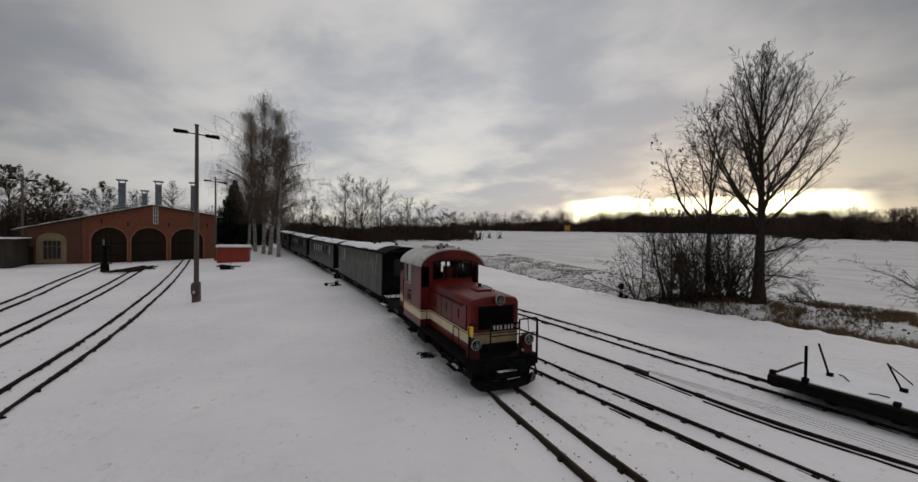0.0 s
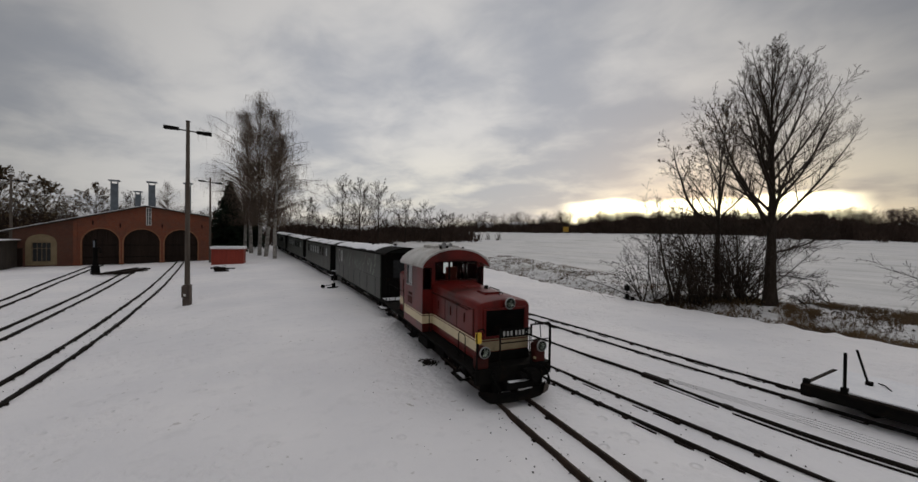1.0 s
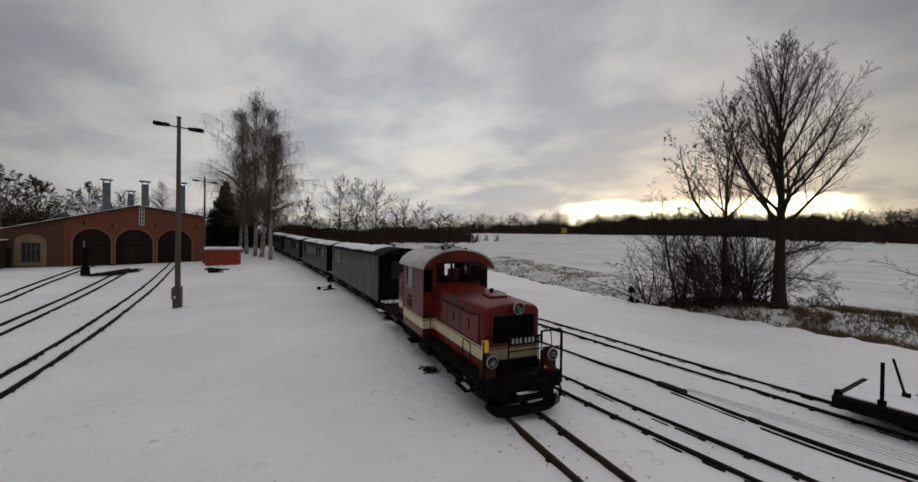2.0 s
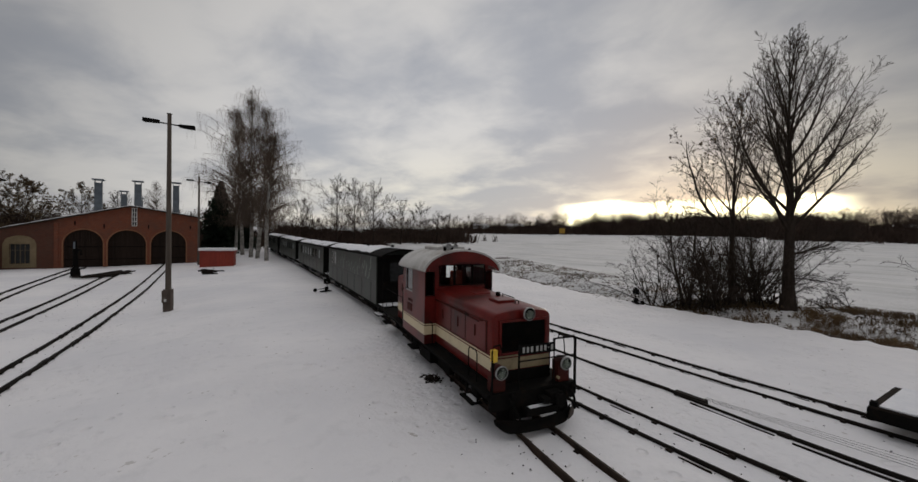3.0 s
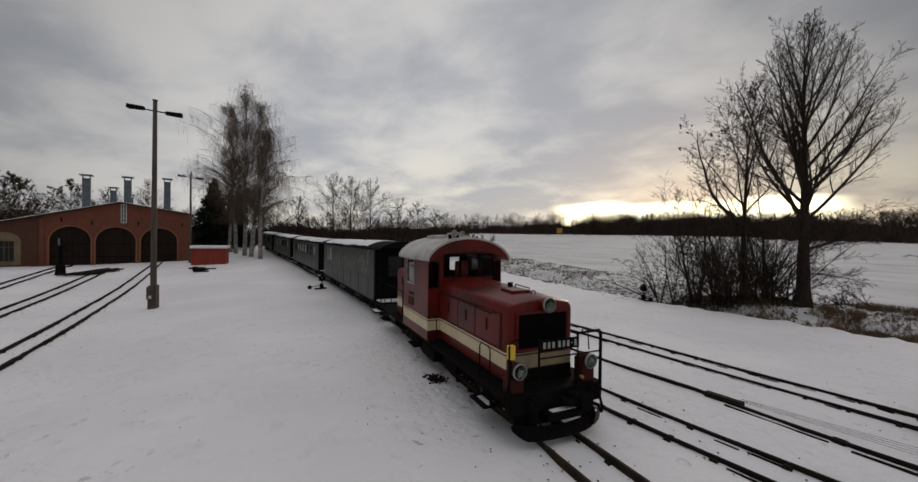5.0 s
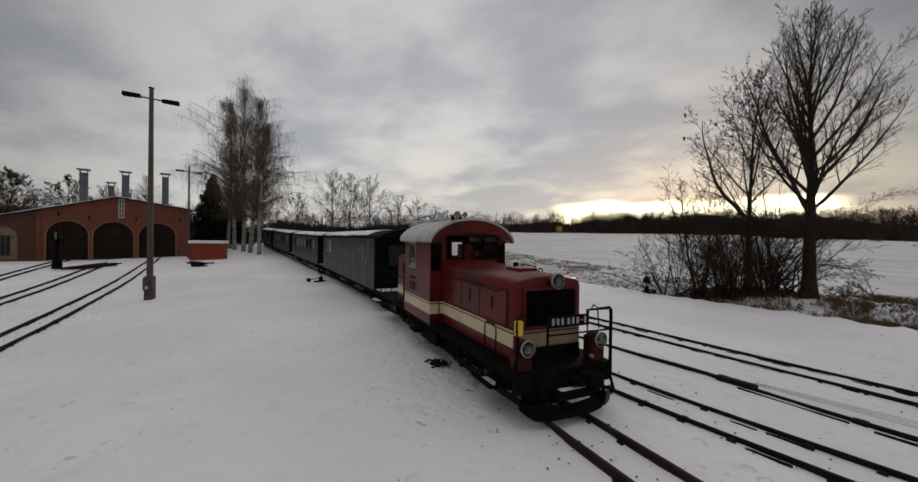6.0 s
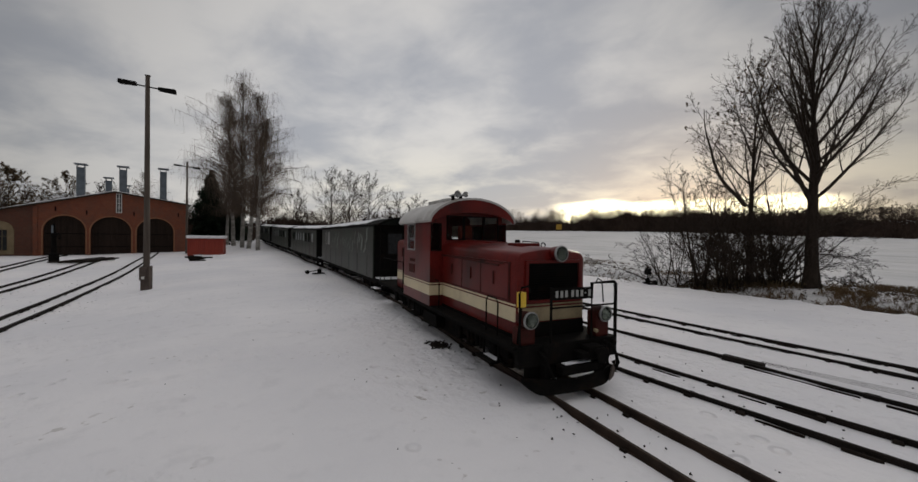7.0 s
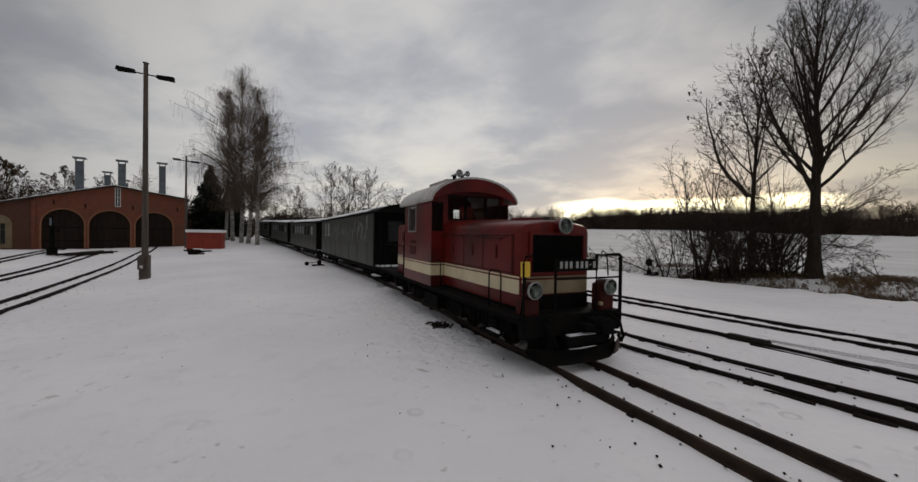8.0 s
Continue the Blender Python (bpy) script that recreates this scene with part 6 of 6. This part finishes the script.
# trees standing singly behind the train
for x, y, h, sd, label in ((20.5, 92.0, 17.4, 101, "bare tree with upright limbs behind the coaches"), (24.0, 90.0, 16.6, 102, "bare tree with a fan-shaped crown behind the coaches"), (28.5, 90.0, 16.2, 103, "bare tree with a fan-shaped crown behind the coaches"), (13.5, 97.0, 12.0, 106, "bare tree with a rounded crown behind the coaches")):
    standing_tree(x, y, h, 0.24, sd, label, 0.16, limbs=20, counts=(10, 6, 4), steep=(62, 18), crook=0.06, least=0.013, lift=0.025)
for x, y, h, sd in ((35.5, 90.0, 12.0, 105), (41.5, 92.0, 12.0, 104), (45.5, 90.0, 9.4, 108)):
    standing_tree(x, y, h, 0.20, sd, "spreading bare fruit tree above the field", 0.18, limbs=18, crook=0.11, steep=(68, 30), least=0.014, lift=0.0)
standing_tree(-34.5, 90.0, 15.0, 0.28, 107, "bare tree with a few dark leaves behind the shed", 0.14, limbs=22, leaves=5200, leaf_size=0.13, least=0.015, steep=(66, 20), lift=0.02)
standing_tree(-30.0, 95.0, 13.5, 0.26, 109, "bare tree with a few dark leaves behind the shed", 0.14, limbs=22, leaves=4200, leaf_size=0.13, least=0.015, steep=(66, 20), lift=0.02)
standing_tree(-24.5, 98.0, 13.2, 0.24, 110, "bare tree with a broad crown behind the shed", 0.16, limbs=20, leaves=1800, leaf_size=0.13, least=0.015, steep=(66, 20), lift=0.02)
standing_tree(-19.5, 100.0, 12.2, 0.24, 112, "bare tree with a broad crown behind the shed", 0.16, limbs=20, least=0.015, steep=(66, 20), lift=0.02)
birch(-13.8, 100.0, 14.0, 0.12, 111, "young birch with drooping top behind the shed roof", 500)

# distant woods: a few tree forms set down many times and joined
FORMS = []
for k in range(6):
    rg = random.Random(200 + k)
    segs = [[], [], []]
    crown_tree(segs, rg, 1.0, 0.018, 0.16 + 0.03 * k, DOME, 13, (7, 4), 0.07, least=0.0010, steep=(64, 20), lift=0.02)
    rows = np.array(segs[0] + segs[1] + segs[2])
    rows[:, 6:8] = np.maximum(rows[:, 6:8] * 0.9, 0.0018)
    FORMS.append(rows)


def wood(name, label, spots, seed, brush, brush_h):
    """Trees at spots (x, y, height) over an undergrowth of sticks."""
    rg = np.random.default_rng(seed)
    rows = []
    for x, y, h in spots:
        f = FORMS[rg.integers(0, len(FORMS))].copy()
        a = rg.uniform(0, math.tau)
        c, s = math.cos(a), math.sin(a)
        wide = rg.uniform(0.9, 1.35)
        for i in (0, 3):
            u, v = f[:, i].copy(), f[:, i + 1].copy()
            f[:, i], f[:, i + 1] = (u * c - v * s) * h * wide + x, (u * s + v * c) * h * wide + y
            f[:, i + 2] = f[:, i + 2] * h + rise(x, y)
        f[:, 6:8] *= h
        rows.append(f)
    sticks = []
    spots = np.array(spots)
    for _ in range(brush):
        x, y, h = spots[rg.integers(0, len(spots))]
        x, y = x + rg.normal(0, 5), y + rg.normal(0, 5)
        z = rise(x, y)
        tall = brush_h * (0.72 + 0.75 * noise.noise((x * 0.045, y * 0.045, seed)) + 0.35 * noise.noise((x * 0.2, y * 0.2, 3.0)))
        for _ in range(9):
            a, l = rg.uniform(0, math.tau), max(tall, brush_h * 0.3) * rg.uniform(0.4, 1.1)
            s = rg.uniform(0.1, 0.7)
            e = (x + math.cos(a) * l * s, y + math.sin(a) * l * s, z + l)
            sticks.append((x + rg.normal(0, 0.6), y + rg.normal(0, 0.6), z - 0.2, *e, 0.11, 0.04))
    rows.append(np.array(sticks))
    t = tagged(arrays(name, *prisms(np.concatenate(rows), 3), FARTWIG), label, "woodland", kind="stuff")
    return t


rg = np.random.default_rng(7)
spots = []
for k in range(230):
    a = radians(rg.uniform(2, 62))  # bearing north of east
    d = rg.uniform(205, 250)
    spots.append((d * math.cos(a), d * math.sin(a), rg.uniform(8, 15)))
wood("far_wood", "dark bare wood along the far edge of the field", spots, 301, 3600, 6.2)
spots = []
for k in range(90):
    a = radians(rg.uniform(-14, 20))
    d = rg.uniform(170, 215)
    spots.append((d * math.cos(a), d * math.sin(a), rg.uniform(9, 13)))
wood("far_wood", "dark bare wood on the rise beyond the field", spots, 304, 2000, 6.5)
spots = []
for k in range(110):
    a = radians(rg.uniform(13, 41))
    d = rg.uniform(212, 246)
    spots.append((d * math.cos(a), d * math.sin(a), rg.uniform(10, 15.5)))
wood("far_wood", "dense dark wood on the slope beyond the field", spots, 306, 2600, 10.0)
spots = [(rg.uniform(6, 58), rg.uniform(98, 128), rg.uniform(6, 10.5)) for k in range(70)]
wood("scrub_wood", "bare scrub and hedges behind the coaches", spots, 302, 1500, 4.2)
spots = [(rg.uniform(-62, -4), rg.uniform(95, 122), rg.uniform(7, 12.0)) for k in range(110)]
wood("scrub_wood", "bare wood behind the engine shed", spots, 303, 900, 6.0)
spots = [(rg.uniform(-110, -62), rg.uniform(40, 110), rg.uniform(8, 14)) for k in range(50)]
wood("scrub_wood", "bare wood beyond the yard's west side", spots, 305, 400, 4.0)


# ---- far houses, yellow board ----
def far_house(x, y, w, d, h, heading, label):
    t = thing("house", pose(x, y, rise(x, y) - 0.3, 0, 0, heading), label, "house", "houses beyond the field")
    part("wall", box(B(), -w / 2, -d / 2, 0, w / 2, d / 2, h), PLASTER, t)
    bm = B()
    hexa(bm, ((-w / 2 - 0.4, -d / 2 - 0.5, h - 0.1), (w / 2 + 0.4, -d / 2 - 0.5, h - 0.1), (w / 2 + 0.4, d / 2 + 0.5, h - 0.1), (-w / 2 - 0.4, d / 2 + 0.5, h - 0.1)), ((-w / 2 - 0.4, -0.1, h + d * 0.45), (w / 2 + 0.4, -0.1, h + d * 0.45), (w / 2 + 0.4, 0.1, h + d * 0.45), (-w / 2 - 0.4, 0.1, h + d * 0.45)))
    part("roof", bm, SNOWCAP, t, "snow-covered pitched roof")
    for k in range(int(w / 3)):
        f = part("window", box(B(), -w / 2 + 1 + 3 * k, -d / 2 - 0.03, 1.2, -w / 2 + 2.1 + 3 * k, -d / 2 + 0.05, 2.5), PANE, t)
    return t


for a, d, w, h in ((56.5, 232, 9, 2.6), (51.5, 236, 10, 2.6), (47.5, 240, 8, 2.8), (31, 238, 10, 2.6), (25, 236, 9, 2.6), (9.5, 205, 12, 2.6)):
    far_house(d * math.cos(radians(a)), d * math.sin(radians(a)), w, 7, h, a - 90 + 8, "far low house with a snowy roof among bare trees")
sign = thing("yellow_board", pose(133.0, 131.5, rise(133, 131.5), 0, 0, -45), "yellow board on posts at the field's far edge", "sign board")
part("board", box(B(), -1.25, -0.08, 1.0, 1.25, 0.08, 3.4, 0.02), DULLYELLOW, sign)
for x in (-1.0, 1.0):
    part("post", box(B(), x - 0.1, 0.09, -0.3, x + 0.1, 0.25, 3.2), POLE, sign)


# ---- grass, clods and litter ----
rg = np.random.default_rng(17)
rows = []
for k in range(7000):
    y = rg.uniform(-4, 48)
    _, e, w = bank(0, y)
    x = e + 0.3 + abs(rg.normal(0, 0.42)) * w if y < 14 else e + 0.4 + rg.uniform(0, 0.95) * w
    if noise.noise((x * 0.35, y * 0.35, 4.0)) < -0.05:
        continue
    z = ground_z(x, y)
    for _ in range(5):
        a, l = rg.uniform(0, math.tau), rg.uniform(0.08, 0.30) * (1.3 if y < 12 else 0.6)
        lean = rg.uniform(0.15, 1.0)
        m = (x + math.cos(a) * l * lean * 0.35, y + math.sin(a) * l * lean * 0.35, z + l * 0.7)
        rows.append((x + rg.normal(0, 0.06), y + rg.normal(0, 0.06), z - 0.03, *m, 0.006, 0.005))
        rows.append((*m, m[0] + math.cos(a) * l * lean * 0.5, m[1] + math.sin(a) * l * lean * 0.5, z + l * (0.95 - 0.5 * lean), 0.005, 0.003))
for k in range(1500):
    y = rg.uniform(-5, 10)
    _, e, w = bank(0, y)
    x = e + rg.uniform(0.5, 7.5)
    if noise.noise((x * 0.45, y * 0.45, 14.0)) < 0.02:
        continue
    z = ground_z(x, y)
    for _ in range(11):
        a, l, lean = rg.uniform(0, math.tau), rg.uniform(0.20, 0.55), rg.uniform(0.3, 1.1)
        m = (x + math.cos(a) * l * lean * 0.35, y + math.sin(a) * l * lean * 0.35, z + l * 0.62)
        rows.append((x + rg.normal(0, 0.09), y + rg.normal(0, 0.09), z - 0.03, *m, 0.007, 0.006))
        rows.append((*m, m[0] + math.cos(a) * l * lean * 0.6, m[1] + math.sin(a) * l * lean * 0.6, z + l * (0.85 - 0.6 * lean), 0.006, 0.003))
tagged(arrays("grass", *prisms(rows, 3), GRASS), "withered brown grass on the bank", "grass", kind="stuff")


def lumps(name, mat, pts, sizes, label, category, seed):
    """Small broken lumps at pts."""
    rg_ = np.random.default_rng(seed)
    base = np.array([(1, 0, 0), (0, 1, 0), (-1, 0, 0), (0, -1, 0), (0, 0, 0.9), (0, 0, -0.6)], float)
    tri = np.array([(0, 1, 4), (1, 2, 4), (2, 3, 4), (3, 0, 4), (1, 0, 5), (2, 1, 5), (3, 2, 5), (0, 3, 5)])
    v = np.asarray(pts)[:, None, :] + base[None] * np.asarray(sizes)[:, None, None] * rg_.uniform(0.5, 1.4, (len(pts), 6, 3))
    f = (tri[None] + (np.arange(len(pts)) * 6)[:, None, None]).reshape(-1, 3)
    return tagged(arrays(name, v.reshape(-1, 3), f, mat), label, category, kind="stuff")


pts, sizes = [], []
for k in range(5200):
    y = rg.uniform(-4, 48)
    _, e, w = bank(0, y)
    x = e + 0.2 + rg.uniform(0, 1.0) ** 1.3 * w
    if noise.noise((x * 0.5, y * 0.5, 8.0)) < -0.1:
        continue
    pts.append((x, y, ground_z(x, y) + 0.02))
    sizes.append(rg.uniform(0.025, 0.075))
lumps("clods", SOIL, pts, sizes, "dark frozen clods of soil poking through snow", "soil", 3)
pts, sizes = [], []
for f, y0, y1, wide, count in ((TRAIN, -2, 9, 0.8, 260), (TRAIN, 8, 34, 1.3, 200), (SECOND, -4, 10, 0.7, 120), (FOURTH, -2, 14, 0.7, 80), (LEFT_A, 8, 48, 0.8, 220), (LEFT_B, 12, 50, 0.8, 160)):
    for k in range(count):
        y = rg.uniform(y0, y1)
        x = f(y) + rg.normal(0, wide)
        pts.append((x, y, rise(x, y) + (0.04 if 7.5 < x < 18 else 0.0)))
        sizes.append(rg.uniform(0.008, 0.024))
for k in range(260):
    x, y = rg.uniform(-6, 22), rg.uniform(2, 50)
    pts.append((x, y, rise(x, y)))
    sizes.append(rg.uniform(0.006, 0.016))
lumps("litter", SLEEPER, pts, sizes, "dark bits of ballast and leaves on the snow", "litter", 5)
pts = [(5.58 + rg.normal(0, 0.10), 11.47 + rg.normal(0, 0.15), 0.005) for k in range(230)]
lumps("coal_patch", SLEEPER, pts, [rg.uniform(0.015, 0.045) for _ in pts], "small black patch of spilt coal beside the locomotive", "coal", 6)
